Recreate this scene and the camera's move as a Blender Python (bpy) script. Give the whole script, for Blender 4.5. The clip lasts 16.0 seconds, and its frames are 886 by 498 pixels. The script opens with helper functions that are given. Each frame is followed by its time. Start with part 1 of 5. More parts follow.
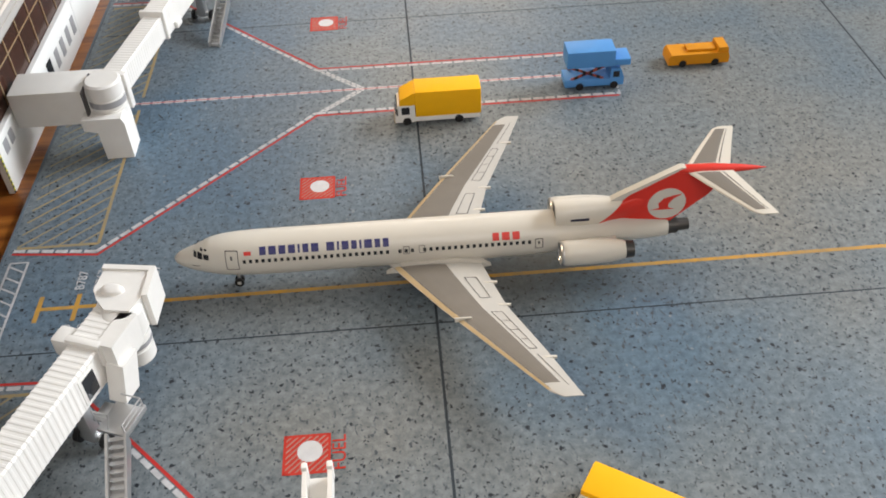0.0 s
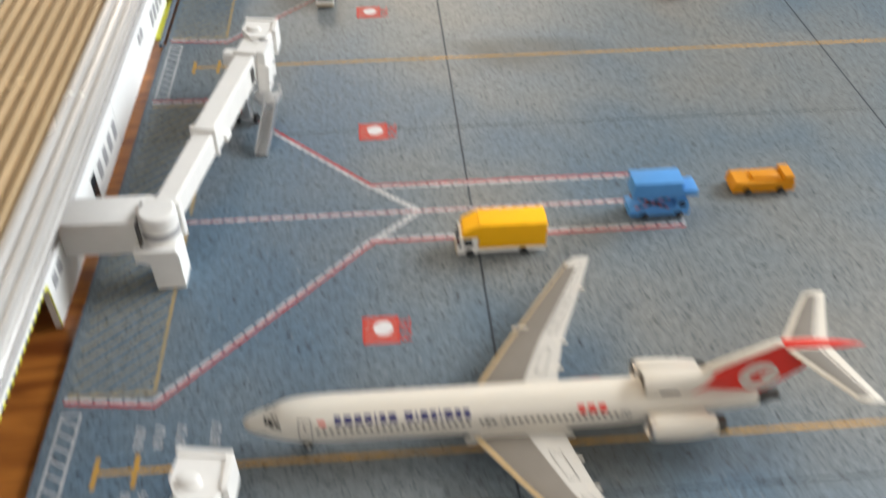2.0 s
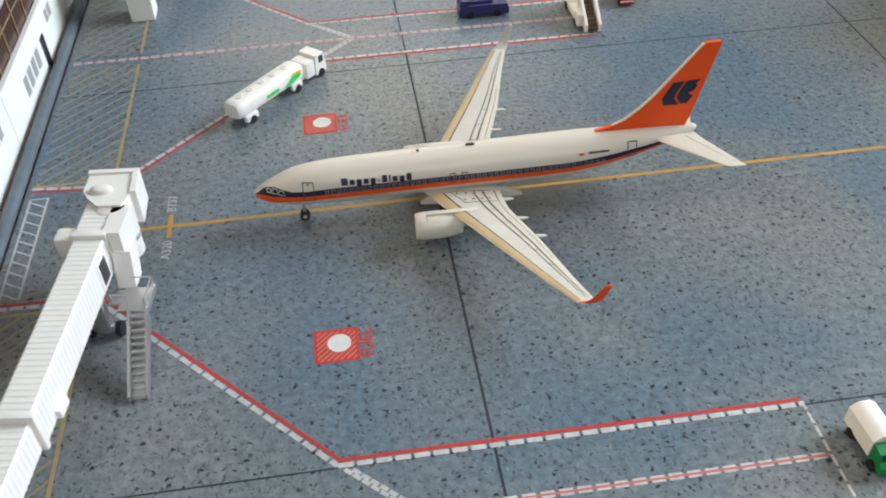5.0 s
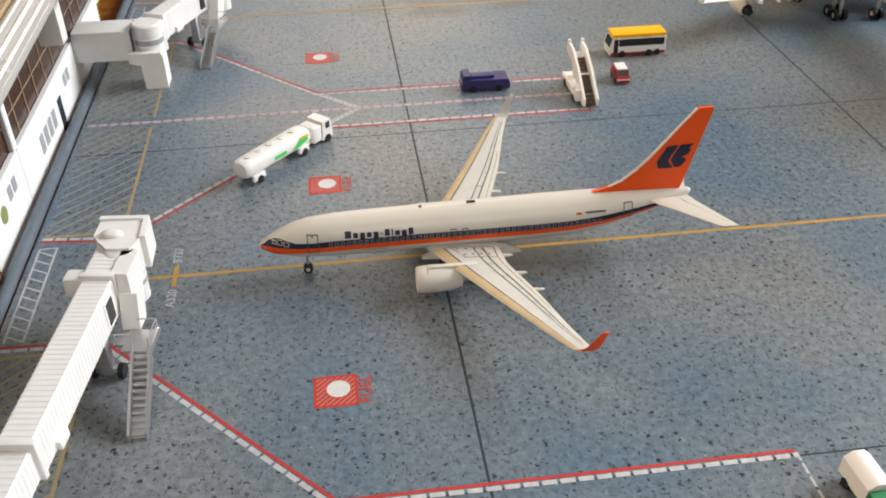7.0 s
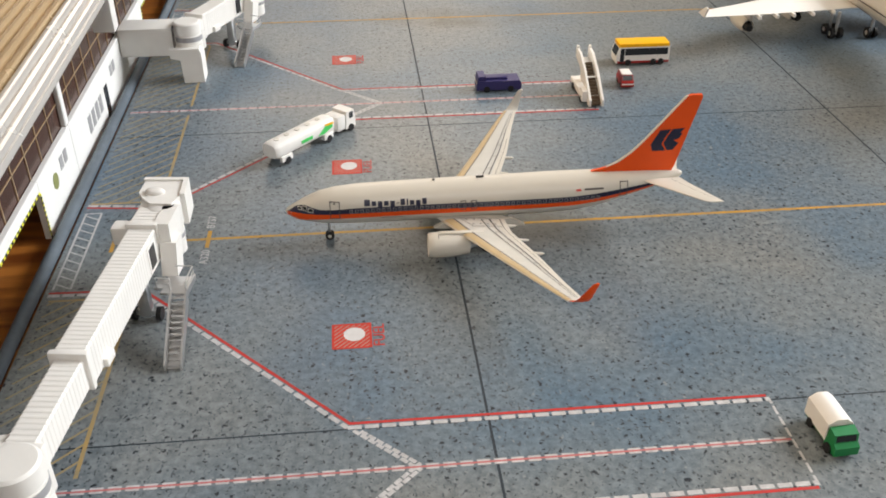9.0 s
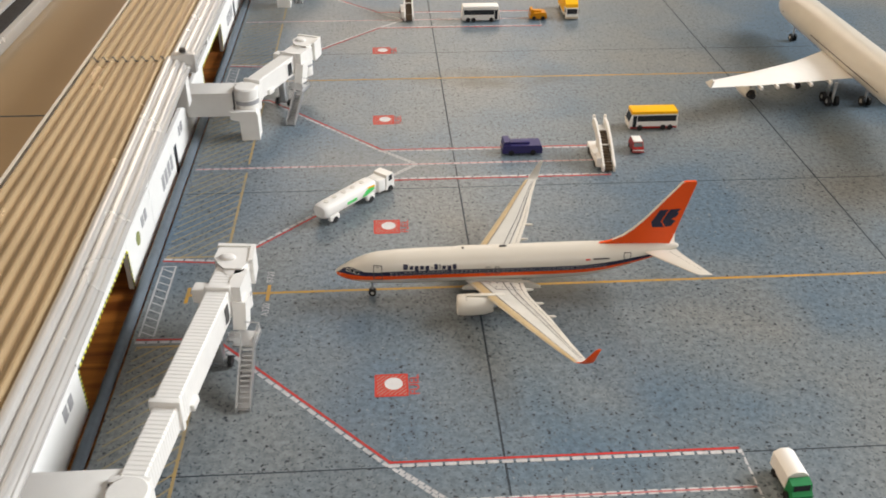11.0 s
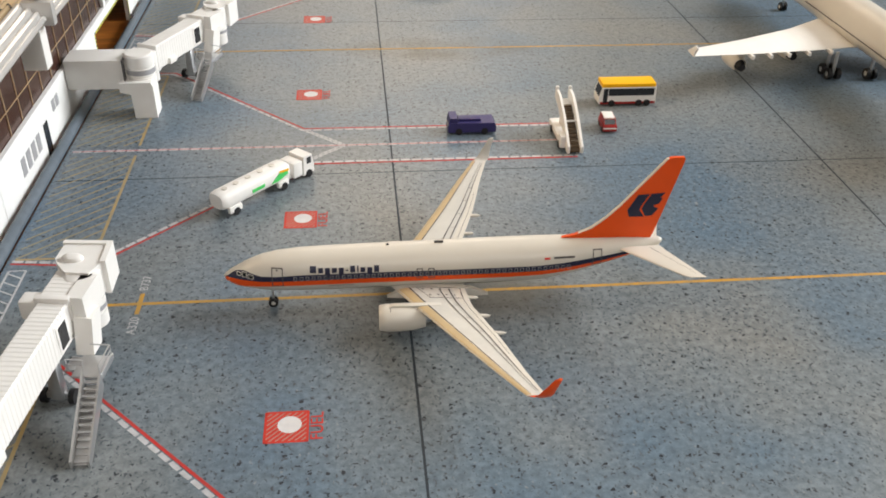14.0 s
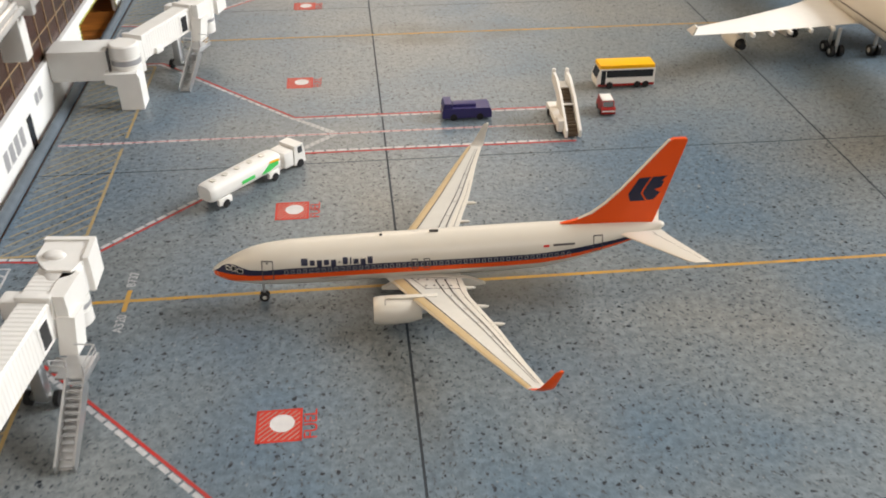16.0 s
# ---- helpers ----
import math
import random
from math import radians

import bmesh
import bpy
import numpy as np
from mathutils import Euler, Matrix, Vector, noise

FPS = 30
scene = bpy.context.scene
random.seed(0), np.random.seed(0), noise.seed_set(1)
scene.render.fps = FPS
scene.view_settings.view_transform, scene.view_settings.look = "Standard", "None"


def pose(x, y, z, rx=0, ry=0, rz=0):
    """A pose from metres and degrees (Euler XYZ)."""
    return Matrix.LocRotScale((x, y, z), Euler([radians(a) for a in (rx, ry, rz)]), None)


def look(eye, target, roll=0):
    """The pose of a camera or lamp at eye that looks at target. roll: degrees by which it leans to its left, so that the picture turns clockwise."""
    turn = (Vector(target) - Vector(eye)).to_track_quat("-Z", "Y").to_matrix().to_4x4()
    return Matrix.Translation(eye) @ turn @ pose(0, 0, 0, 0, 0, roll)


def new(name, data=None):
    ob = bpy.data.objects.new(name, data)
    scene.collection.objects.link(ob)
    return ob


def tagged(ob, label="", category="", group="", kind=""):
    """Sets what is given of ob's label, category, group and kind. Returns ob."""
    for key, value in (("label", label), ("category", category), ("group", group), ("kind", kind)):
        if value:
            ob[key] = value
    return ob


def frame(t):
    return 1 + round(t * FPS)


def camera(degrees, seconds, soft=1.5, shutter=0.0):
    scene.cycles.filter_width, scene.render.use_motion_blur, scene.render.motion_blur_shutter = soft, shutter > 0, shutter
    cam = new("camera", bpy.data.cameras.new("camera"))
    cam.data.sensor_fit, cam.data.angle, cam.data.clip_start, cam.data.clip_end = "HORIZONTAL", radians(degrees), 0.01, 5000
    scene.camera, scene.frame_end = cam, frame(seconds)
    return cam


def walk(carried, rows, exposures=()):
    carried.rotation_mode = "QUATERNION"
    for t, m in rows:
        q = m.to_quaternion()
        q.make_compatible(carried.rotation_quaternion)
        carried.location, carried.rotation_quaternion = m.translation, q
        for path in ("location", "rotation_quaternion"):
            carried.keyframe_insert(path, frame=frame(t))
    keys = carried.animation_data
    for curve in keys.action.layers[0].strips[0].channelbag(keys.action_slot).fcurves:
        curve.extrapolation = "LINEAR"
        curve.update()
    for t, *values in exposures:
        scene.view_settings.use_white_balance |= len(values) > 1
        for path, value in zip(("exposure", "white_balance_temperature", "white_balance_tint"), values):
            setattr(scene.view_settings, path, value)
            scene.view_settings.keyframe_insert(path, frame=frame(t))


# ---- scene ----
cam = camera(52.0, 16.0, soft=1.8, shutter=0.7)
# seconds, place in metres, then yaw, pitch and roll in degrees
ROWS = [
    (0.0, 0.0112, -0.3521, 0.1268, -2.87, -42.19, -2.34),
    (0.5, 0.0129, -0.3520, 0.1269, -2.34, -42.69, -3.32),
    (1.0, 0.0085, -0.3529, 0.1315, -2.97, -43.07, -2.36),
    (1.5, 0.0028, -0.3498, 0.1348, -3.54, -42.21, -1.62),
    (2.0, -0.0059, -0.3256, 0.1433, -4.58, -41.36, -0.01),
    (2.5, -0.0146, -0.2859, 0.1484, -2.63, -41.10, -2.57),
    (3.0, -0.0123, -0.2322, 0.1451, -3.78, -40.83, -2.28),
    (3.5, -0.0087, -0.1724, 0.1461, -5.22, -40.92, -1.42),
    (4.0, -0.0085, -0.1204, 0.1334, -5.79, -40.82, -1.42),
    (4.5, -0.0046, -0.0857, 0.1246, -5.54, -41.53, -2.20),
    (5.0, -0.0019, -0.0762, 0.1207, -6.77, -41.62, -2.13),
    (5.2, -0.0044, -0.0783, 0.1200, -7.50, -40.85, -1.34),
    (7.3, -0.0037, -0.0872, 0.1149, -7.02, -34.22, -0.25),
    (7.5, -0.0070, -0.1000, 0.1067, -7.17, -33.41, 0.56),
    (8.0, -0.0055, -0.1064, 0.1074, -6.71, -33.62, -0.36),
    (8.2, -0.0059, -0.1062, 0.1099, -6.43, -33.24, -0.39),
    (10.3, -0.0028, -0.1100, 0.1187, -5.55, -33.30, 0.45),
    (10.5, -0.0045, -0.1086, 0.1236, -5.50, -33.39, 0.57),
    (11.0, -0.0082, -0.1275, 0.1444, -4.11, -32.93, 0.48),
    (11.5, -0.0144, -0.1146, 0.1352, -4.35, -33.81, 0.66),
    (12.0, -0.0167, -0.0927, 0.1197, -4.32, -34.04, 1.45),
    (12.5, -0.0033, -0.0844, 0.1166, -4.84, -33.45, 2.10),
    (13.0, 0.0008, -0.0856, 0.1114, -5.72, -33.74, 1.71),
    (13.5, 0.0017, -0.0862, 0.1136, -5.59, -33.25, 0.88),
    (14.0, 0.0059, -0.0848, 0.1151, -6.17, -32.81, 1.26),
    (14.5, 0.0050, -0.0902, 0.1149, -6.31, -33.04, 0.96),
    (15.0, 0.0052, -0.0884, 0.1141, -5.55, -32.97, 0.63),
    (15.5, 0.0062, -0.0886, 0.1145, -5.93, -32.87, 0.91),
    (16.0, 0.0074, -0.0798, 0.1119, -6.16, -33.52, 0.12),
]
walk(cam, [(t, pose(x, y, z, 90 + pitch, 0, yaw) @ pose(0, 0, 0, 0, 0, roll)) for t, x, y, z, yaw, pitch, roll in ROWS],
     exposures=[(0.0, -0.23, 6500, 12), (1.5, -0.19, 6650, 12), (2.6, -0.24, 6150, 8), (5.2, -0.35, 6120, 8), (7.3, -0.30, 6600, 12), (11.0, -0.37, 6700, 12), (12.5, -0.36, 6100, 10), (13.5, -0.33, 6550, 11), (16.0, -0.31, 6800, 12)])

# ---- daylight: a wide window beside the table, an overcast sky outside, added fill lamps ----
sky_world = bpy.data.worlds.new("sky")
scene.world = sky_world
sky_world.use_nodes = True
sky_nodes = sky_world.node_tree.nodes
sky_tex = sky_nodes.new("ShaderNodeTexSky")
sky_tex.sky_type, sky_tex.sun_disc = "NISHITA", False
sky_tex.sun_elevation, sky_tex.sun_rotation = radians(38), radians(80)
sky_world.node_tree.links.new(sky_tex.outputs[0], sky_nodes["Background"].inputs[0])
sky_nodes["Background"].inputs[1].default_value = 0.12


def area_lamp(name, spot, target, wide, high, watts, colour):
    lamp = bpy.data.lights.new(name, "AREA")
    lamp.shape, lamp.size, lamp.size_y, lamp.energy, lamp.color = "RECTANGLE", wide, high, watts, colour
    ob = new(name, lamp)
    ob.matrix_world = look(spot, target)
    return ob


area_lamp("window_daylight_east", (1.76, 0.5, 1.0), (0.0, 0.0, 0.1), 1.15, 0.75, 76, (0.92, 0.97, 1.0))
area_lamp("window_daylight_west", (-1.76, 0.55, 1.3), (0.0, 0.0, 0.1), 0.9, 0.7, 32, (1.0, 0.76, 0.50))
# unseen warm fill added for the haze and tint on the far sheet
area_lamp("fill_light_north", (0.1, 2.46, 1.2), (0.0, 0.0, 0.3), 1.0, 0.8, 12, (1.0, 0.85, 0.67))
# unseen fill added behind the camera to brighten the flanks facing it
area_lamp("fill_light_south", (0.1, -1.62, 1.2), (0.0, 0.0, 0.2), 1.0, 0.8, 13, (1.0, 0.95, 0.88))

# ---- materials ----


def material(name, colour, rough=0.5, metal=0.0, vary=0.0, scale=400.0, bump=0.0, bump_scale=900.0, vary_to=None, coat=0.0):
    """Plain surface with a two-scale mottling and a fine relief. Scales are per metre."""
    m = bpy.data.materials.new(name)
    m.use_nodes = True
    nt = m.node_tree
    p = nt.nodes["Principled BSDF"]
    p.inputs["Base Color"].default_value = (*colour, 1)
    p.inputs["Roughness"].default_value = rough
    p.inputs["Metallic"].default_value = metal
    p.inputs["Coat Weight"].default_value = coat
    p.inputs["Specular IOR Level"].default_value = 0.35
    co = nt.nodes.new("ShaderNodeTexCoord")
    if vary > 0:
        a = nt.nodes.new("ShaderNodeTexNoise")
        a.inputs["Scale"].default_value, a.inputs["Detail"].default_value = scale, 6
        b = nt.nodes.new("ShaderNodeTexNoise")
        b.inputs["Scale"].default_value, b.inputs["Detail"].default_value = scale * 0.13, 3
        mx = nt.nodes.new("ShaderNodeMath")
        mx.operation = "MULTIPLY"
        for n in (a, b):
            nt.links.new(co.outputs["Object"], n.inputs["Vector"])
        nt.links.new(a.outputs[0], mx.inputs[0])
        nt.links.new(b.outputs[0], mx.inputs[1])
        ramp = nt.nodes.new("ShaderNodeValToRGB")
        to = vary_to or tuple(c * (1 - vary) for c in colour)
        ramp.color_ramp.elements[0].position, ramp.color_ramp.elements[1].position = 0.12, 0.4
        ramp.color_ramp.elements[0].color, ramp.color_ramp.elements[1].color = (*to, 1), (*colour, 1)
        nt.links.new(mx.outputs[0], ramp.inputs[0])
        nt.links.new(ramp.outputs[0], p.inputs["Base Color"])
        rr = nt.nodes.new("ShaderNodeMapRange")
        rr.inputs["To Min"].default_value, rr.inputs["To Max"].default_value = rough * 0.8, min(1, rough * 1.25)
        nt.links.new(a.outputs[0], rr.inputs[0])
        nt.links.new(rr.outputs[0], p.inputs["Roughness"])
    if bump > 0:
        c = nt.nodes.new("ShaderNodeTexNoise")
        c.inputs["Scale"].default_value, c.inputs["Detail"].default_value = bump_scale, 4
        nt.links.new(co.outputs["Object"], c.inputs["Vector"])
        bn = nt.nodes.new("ShaderNodeBump")
        bn.inputs["Strength"].default_value, bn.inputs["Distance"].default_value = bump, 0.0005
        nt.links.new(c.outputs[0], bn.inputs["Height"])
        nt.links.new(bn.outputs[0], p.inputs["Normal"])
    return m


def mat_print():
    """The printed apron sheet: blue-grey with cloudy bluer patches and short black and pale flecks."""
    m = bpy.data.materials.new("printed_apron")
    m.use_nodes = True
    nt = m.node_tree
    N, K = nt.nodes.new, nt.links.new
    p = nt.nodes["Principled BSDF"]
    p.inputs["Roughness"].default_value = 0.36
    p.inputs["Specular IOR Level"].default_value = 0.4
    co = N("ShaderNodeTexCoord")

    def noise_at(scale, detail=3, stretch=None, rough=0.5):
        n = N("ShaderNodeTexNoise")
        n.inputs["Scale"].default_value, n.inputs["Detail"].default_value, n.inputs["Roughness"].default_value = scale, detail, rough
        if stretch:
            mp = N("ShaderNodeMapping")
            mp.inputs["Scale"].default_value = stretch
            mp.inputs["Rotation"].default_value = (0, 0, 0.5)
            K(co.outputs["Object"], mp.inputs[0])
            K(mp.outputs[0], n.inputs["Vector"])
        else:
            K(co.outputs["Object"], n.inputs["Vector"])
        return n

    def ramp_of(source, stops):
        r = N("ShaderNodeValToRGB")
        while len(r.color_ramp.elements) < len(stops):
            r.color_ramp.elements.new(0.5)
        for e, (at, c) in zip(r.color_ramp.elements, stops):
            e.position, e.color = at, (*c, 1)
        K(source, r.inputs[0])
        return r

    def blend(a, b, fac):
        x = N("ShaderNodeMix")
        x.data_type = "RGBA"
        K(fac, x.inputs[0])
        K(a, x.inputs[6])
        if isinstance(b, tuple):
            x.inputs[7].default_value = (*b, 1)
        else:
            K(b, x.inputs[7])
        return x.outputs[2]

    cloud = ramp_of(noise_at(13, 3).outputs[0], [(0.36, (0.106, 0.161, 0.218)), (0.5, (0.166, 0.195, 0.215)), (0.66, (0.210, 0.215, 0.207))])
    fine = ramp_of(noise_at(620, 5, rough=0.7).outputs[0], [(0.34, (0.62, 0.64, 0.66)), (0.62, (1.12, 1.12, 1.1))])
    mul = N("ShaderNodeMix")
    mul.data_type, mul.blend_type = "RGBA", "MULTIPLY"
    mul.inputs[0].default_value = 1.0
    K(cloud.outputs[0], mul.inputs[6])
    K(fine.outputs[0], mul.inputs[7])
    colour = mul.outputs[2]
    for scale, lo, hi, tone, st in ((1250, 0.60, 0.67, (0.060, 0.072, 0.084), (1.0, 0.65, 1)), (900, 0.66, 0.76, (0.22, 0.245, 0.26), (1, 0.7, 1))):
        f = ramp_of(noise_at(scale, 2, st).outputs[0], [(lo, (0, 0, 0)), (hi, (1, 1, 1))])
        colour = blend(colour, tone, f.outputs[0])
    # separate dark specks: ragged dots of uneven size, scattered one by one
    warp = noise_at(1500, 2)
    shove = N("ShaderNodeVectorMath")
    shove.operation = "MULTIPLY_ADD"
    K(warp.outputs["Color"], shove.inputs[0])
    shove.inputs[1].default_value = (0.0017, 0.0014, 0.0)
    K(co.outputs["Object"], shove.inputs[2])
    for scale, small, big, tone in ((400, -0.06, 0.18, (0.014, 0.019, 0.026)), (640, -0.02, 0.17, (0.017, 0.022, 0.029))):
        v = N("ShaderNodeTexVoronoi")
        v.voronoi_dimensions = "2D"
        v.inputs["Scale"].default_value = scale
        K(shove.outputs[0], v.inputs["Vector"])
        pick = N("ShaderNodeSeparateColor")
        K(v.outputs["Color"], pick.inputs[0])
        size = N("ShaderNodeMapRange")
        size.inputs["To Min"].default_value, size.inputs["To Max"].default_value = small, big
        K(pick.outputs[0], size.inputs[0])
        gap = N("ShaderNodeMath")
        gap.operation = "SUBTRACT"
        K(size.outputs[0], gap.inputs[0])
        K(v.outputs["Distance"], gap.inputs[1])
        f = ramp_of(gap.outputs[0], [(0.0, (0, 0, 0)), (0.05, (1, 1, 1))])
        colour = blend(colour, tone, f.outputs[0])
    # rubber and oil stains round each lead-in line
    sep = N("ShaderNodeSeparateXYZ")
    K(co.outputs["Object"], sep.inputs[0])

    def calc(op, a, k):
        n = N("ShaderNodeMath")
        n.operation = op
        K(a, n.inputs[0])
        if isinstance(k, float):
            n.inputs[1].default_value = k
        else:
            K(k, n.inputs[1])
        return n.outputs[0]

    along = calc("MULTIPLY", calc("SUBTRACT", sep.outputs[0], 0.036), 26.0)
    across = calc("SUBTRACT", calc("FLOORED_MODULO", calc("ADD", sep.outputs[1], 0.59265), 0.1485), 0.07425)
    across = calc("MULTIPLY", across, 75.0)
    far = calc("ADD", calc("MULTIPLY", along, along), calc("MULTIPLY", across, across))
    stain = ramp_of(far, [(0.0, (0.75, 0.75, 0.75)), (1.0, (0, 0, 0))])
    patchy = ramp_of(noise_at(42, 4).outputs[0], [(0.36, (0, 0, 0)), (0.58, (1, 1, 1))])
    colour = blend(colour, (0.070, 0.064, 0.046), calc("MULTIPLY", stain.outputs[0], patchy.outputs[0]))
    K(colour, p.inputs["Base Color"])
    bn = N("ShaderNodeBump")
    bn.inputs["Strength"].default_value, bn.inputs["Distance"].default_value = 0.12, 0.0003
    K(noise_at(900, 3).outputs[0], bn.inputs["Height"])
    K(bn.outputs[0], p.inputs["Normal"])
    return m


def wood(name, dark, light, rough=0.35, across=(60, 9, 60)):
    m = bpy.data.materials.new(name)
    m.use_nodes = True
    nt = m.node_tree
    p = nt.nodes["Principled BSDF"]
    p.inputs["Roughness"].default_value = rough
    co, mp = nt.nodes.new("ShaderNodeTexCoord"), nt.nodes.new("ShaderNodeMapping")
    mp.inputs["Scale"].default_value = across
    n = nt.nodes.new("ShaderNodeTexNoise")
    n.inputs["Scale"].default_value, n.inputs["Detail"].default_value, n.inputs["Distortion"].default_value = 3.0, 8, 1.2
    r = nt.nodes.new("ShaderNodeValToRGB")
    r.color_ramp.elements[0].position, r.color_ramp.elements[1].position = 0.35, 0.65
    r.color_ramp.elements[0].color, r.color_ramp.elements[1].color = (*dark, 1), (*light, 1)
    nt.links.new(co.outputs["Object"], mp.inputs[0])
    nt.links.new(mp.outputs[0], n.inputs["Vector"])
    nt.links.new(n.outputs[0], r.inputs[0])
    nt.links.new(r.outputs[0], p.inputs["Base Color"])
    return m


APRON = mat_print()
TABLE = wood("varnished_table_wood", (0.16, 0.042, 0.008), (0.46, 0.165, 0.03), 0.3, (9, 60, 60))
WHITE = material("white_moulded_plastic", (0.80, 0.785, 0.75), 0.5, vary=0.06, scale=300, bump=0.05)
CREAM = material("white_aircraft_enamel", (0.615, 0.585, 0.52), 0.3, vary=0.04, scale=200, coat=0.12)
WING_GREY = material("brown_grey_wing_walk", (0.19, 0.172, 0.148), 0.45, vary=0.1)
# the blue stands for sky reflected in window glass, put into the colour
TRACK_BLUE = material("track_tinted_sky_blue", (0.28, 0.37, 0.48), 0.3, 0.3, vary=0.15)
WING_WHITE = material("off_white_wing_enamel", (0.50, 0.485, 0.45), 0.36, vary=0.06)
# warm light on the wing edges put into the colour; also a plain tan
EDGE_TAN = material("tan_of_warm_light", (0.52, 0.40, 0.23), 0.4, vary=0.12)
WING_PALE = material("pale_grey_wing_metal", (0.56, 0.55, 0.51), 0.38, vary=0.1)
LINE_GREY = material("thin_panel_line_ink", (0.085, 0.08, 0.08), 0.5)
RED_TAIL = material("red_tail_enamel", (0.68, 0.035, 0.02), 0.4, vary=0.05)
ORANGE_TAIL = material("orange_tail_enamel", (0.80, 0.085, 0.003), 0.42, vary=0.05)
NAVY = material("navy_blue_enamel", (0.012, 0.014, 0.042), 0.35)
BLUE_INK = material("dark_blue_lettering", (0.022, 0.022, 0.12), 0.4)
RED_INK = material("red_lettering", (0.62, 0.03, 0.02), 0.4)
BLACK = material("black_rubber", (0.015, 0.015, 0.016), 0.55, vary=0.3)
GLASS_DARK = material("dark_tinted_window", (0.02, 0.022, 0.026), 0.12)
METAL = material("dull_silver_metal", (0.62, 0.62, 0.62), 0.34, 0.85, vary=0.15)
DARK_METAL = material("dark_exhaust_metal", (0.10, 0.095, 0.09), 0.35, 0.8, vary=0.3)
RED_LINE = material("red_printed_line", (0.52, 0.023, 0.02), 0.5, vary=0.25, scale=700, vary_to=(0.40, 0.045, 0.04))
HYDRANT_RED = material("orange_red_hydrant_print", (0.56, 0.038, 0.022), 0.5, vary=0.2, scale=700)
HYDRANT_PALE = material("pale_red_hydrant_ground", (0.42, 0.215, 0.18), 0.5, vary=0.25, scale=900)
WHITE_LINE = material("white_printed_line", (0.56, 0.56, 0.57), 0.5, vary=0.35, scale=700)
PINK_LINE = material("faded_red_printed_line", (0.52, 0.16, 0.16), 0.5, vary=0.2, scale=700)
YELLOW_LINE = material("yellow_printed_line", (0.56, 0.29, 0.03), 0.5, vary=0.35, scale=500, vary_to=(0.32, 0.21, 0.08))
HATCH_LINE = material("worn_yellow_hatching", (0.36, 0.27, 0.13), 0.5, vary=0.3, scale=300, vary_to=(0.26, 0.235, 0.165))
SPOT_WHITE = material("white_hydrant_print", (0.66, 0.65, 0.65), 0.5, vary=0.15, scale=700)
SEAM = material("dark_seam", (0.03, 0.042, 0.055), 0.6, vary=0.3)
GREY_INK = material("grey_print", (0.33, 0.33, 0.34), 0.5)
CARD = material("white_printed_card", (0.82, 0.82, 0.80), 0.6, vary=0.04)
HAZARD_Y = material("yellow_hazard_print", (0.75, 0.72, 0.05), 0.5)
ROOF_BEIGE = material("beige_metallic_roof", (0.56, 0.42, 0.25), 0.25, 0.35, vary=0.15, scale=60, coat=0.5)
ROOF_SILVER = material("satin_silver_trim", (0.62, 0.61, 0.59), 0.25, 0.45, vary=0.08, scale=80)
EDGE = material("grey_blue_rolled_edge", (0.13, 0.16, 0.19), 0.5, vary=0.3, bump=0.1)
BROWN_GLASS = material("brown_printed_glazing", (0.075, 0.032, 0.022), 0.18, vary=0.45, scale=60)
YELLOW = material("yellow_vehicle_paint", (0.90, 0.46, 0.0), 0.5, vary=0.05)
ORANGE_Y = material("amber_vehicle_paint", (0.62, 0.25, 0.002), 0.5, vary=0.1)
SKY_BLUE = material("sky_blue_vehicle_paint", (0.085, 0.285, 0.64), 0.4, vary=0.08)
FIRE_RED = material("dark_red_vehicle_paint", (0.33, 0.016, 0.012), 0.38, vary=0.12)
GREEN = material("green_vehicle_paint", (0.01, 0.20, 0.06), 0.4, vary=0.1)
LIME = material("lime_green_print", (0.06, 0.55, 0.12), 0.4)
VIOLET = material("dark_violet_vehicle_paint", (0.035, 0.03, 0.13), 0.4, vary=0.15)
TAN_BOARD = material("beige_laminate_board", (0.30, 0.215, 0.125), 0.3, vary=0.12, scale=30, bump=0.03)
PALE_BLUE = material("pale_blue_painted_strip", (0.42, 0.62, 0.85), 0.4, vary=0.1)
FRAME_LINE = material("worn_yellow_frame_line", (0.42, 0.285, 0.11), 0.5, vary=0.4, scale=300, vary_to=(0.27, 0.23, 0.15))
BEIGE = material("blue_grey_laminate_board", (0.17, 0.25, 0.40), 0.28, vary=0.12, scale=30, bump=0.03)
WALL = material("painted_room_wall", (0.42, 0.38, 0.33), 0.8, vary=0.06, scale=8)
CEIL = material("grey_room_ceiling", (0.50, 0.49, 0.47), 0.8, vary=0.04, scale=8)
FLOOR = material("grey_blue_room_floor", (0.32, 0.34, 0.37), 0.4, vary=0.15, scale=12)

# ---- building blocks; the helpers below take millimetres ----
MM = 0.001


def thing(name, x=0, y=0, z=0, turn=0, label="", category="", group="", kind=""):
    ob = new(name)
    ob.empty_display_size = 0.005
    ob.matrix_world = pose(x * MM, y * MM, z * MM, 0, 0, turn)
    return tagged(ob, label, category, group, kind)


def mesh_of(name, bm, mats, smooth=None):
    bmesh.ops.scale(bm, vec=(MM, MM, MM), verts=bm.verts)
    bmesh.ops.recalc_face_normals(bm, faces=bm.faces)
    me = bpy.data.meshes.new(name)
    bm.to_mesh(me)
    bm.free()
    for m in mats if isinstance(mats, (list, tuple)) else (mats,):
        me.materials.append(m)
    if smooth is not None:
        for poly in me.polygons:
            poly.use_smooth = True
        me.set_sharp_from_angle(angle=radians(smooth))
    return me


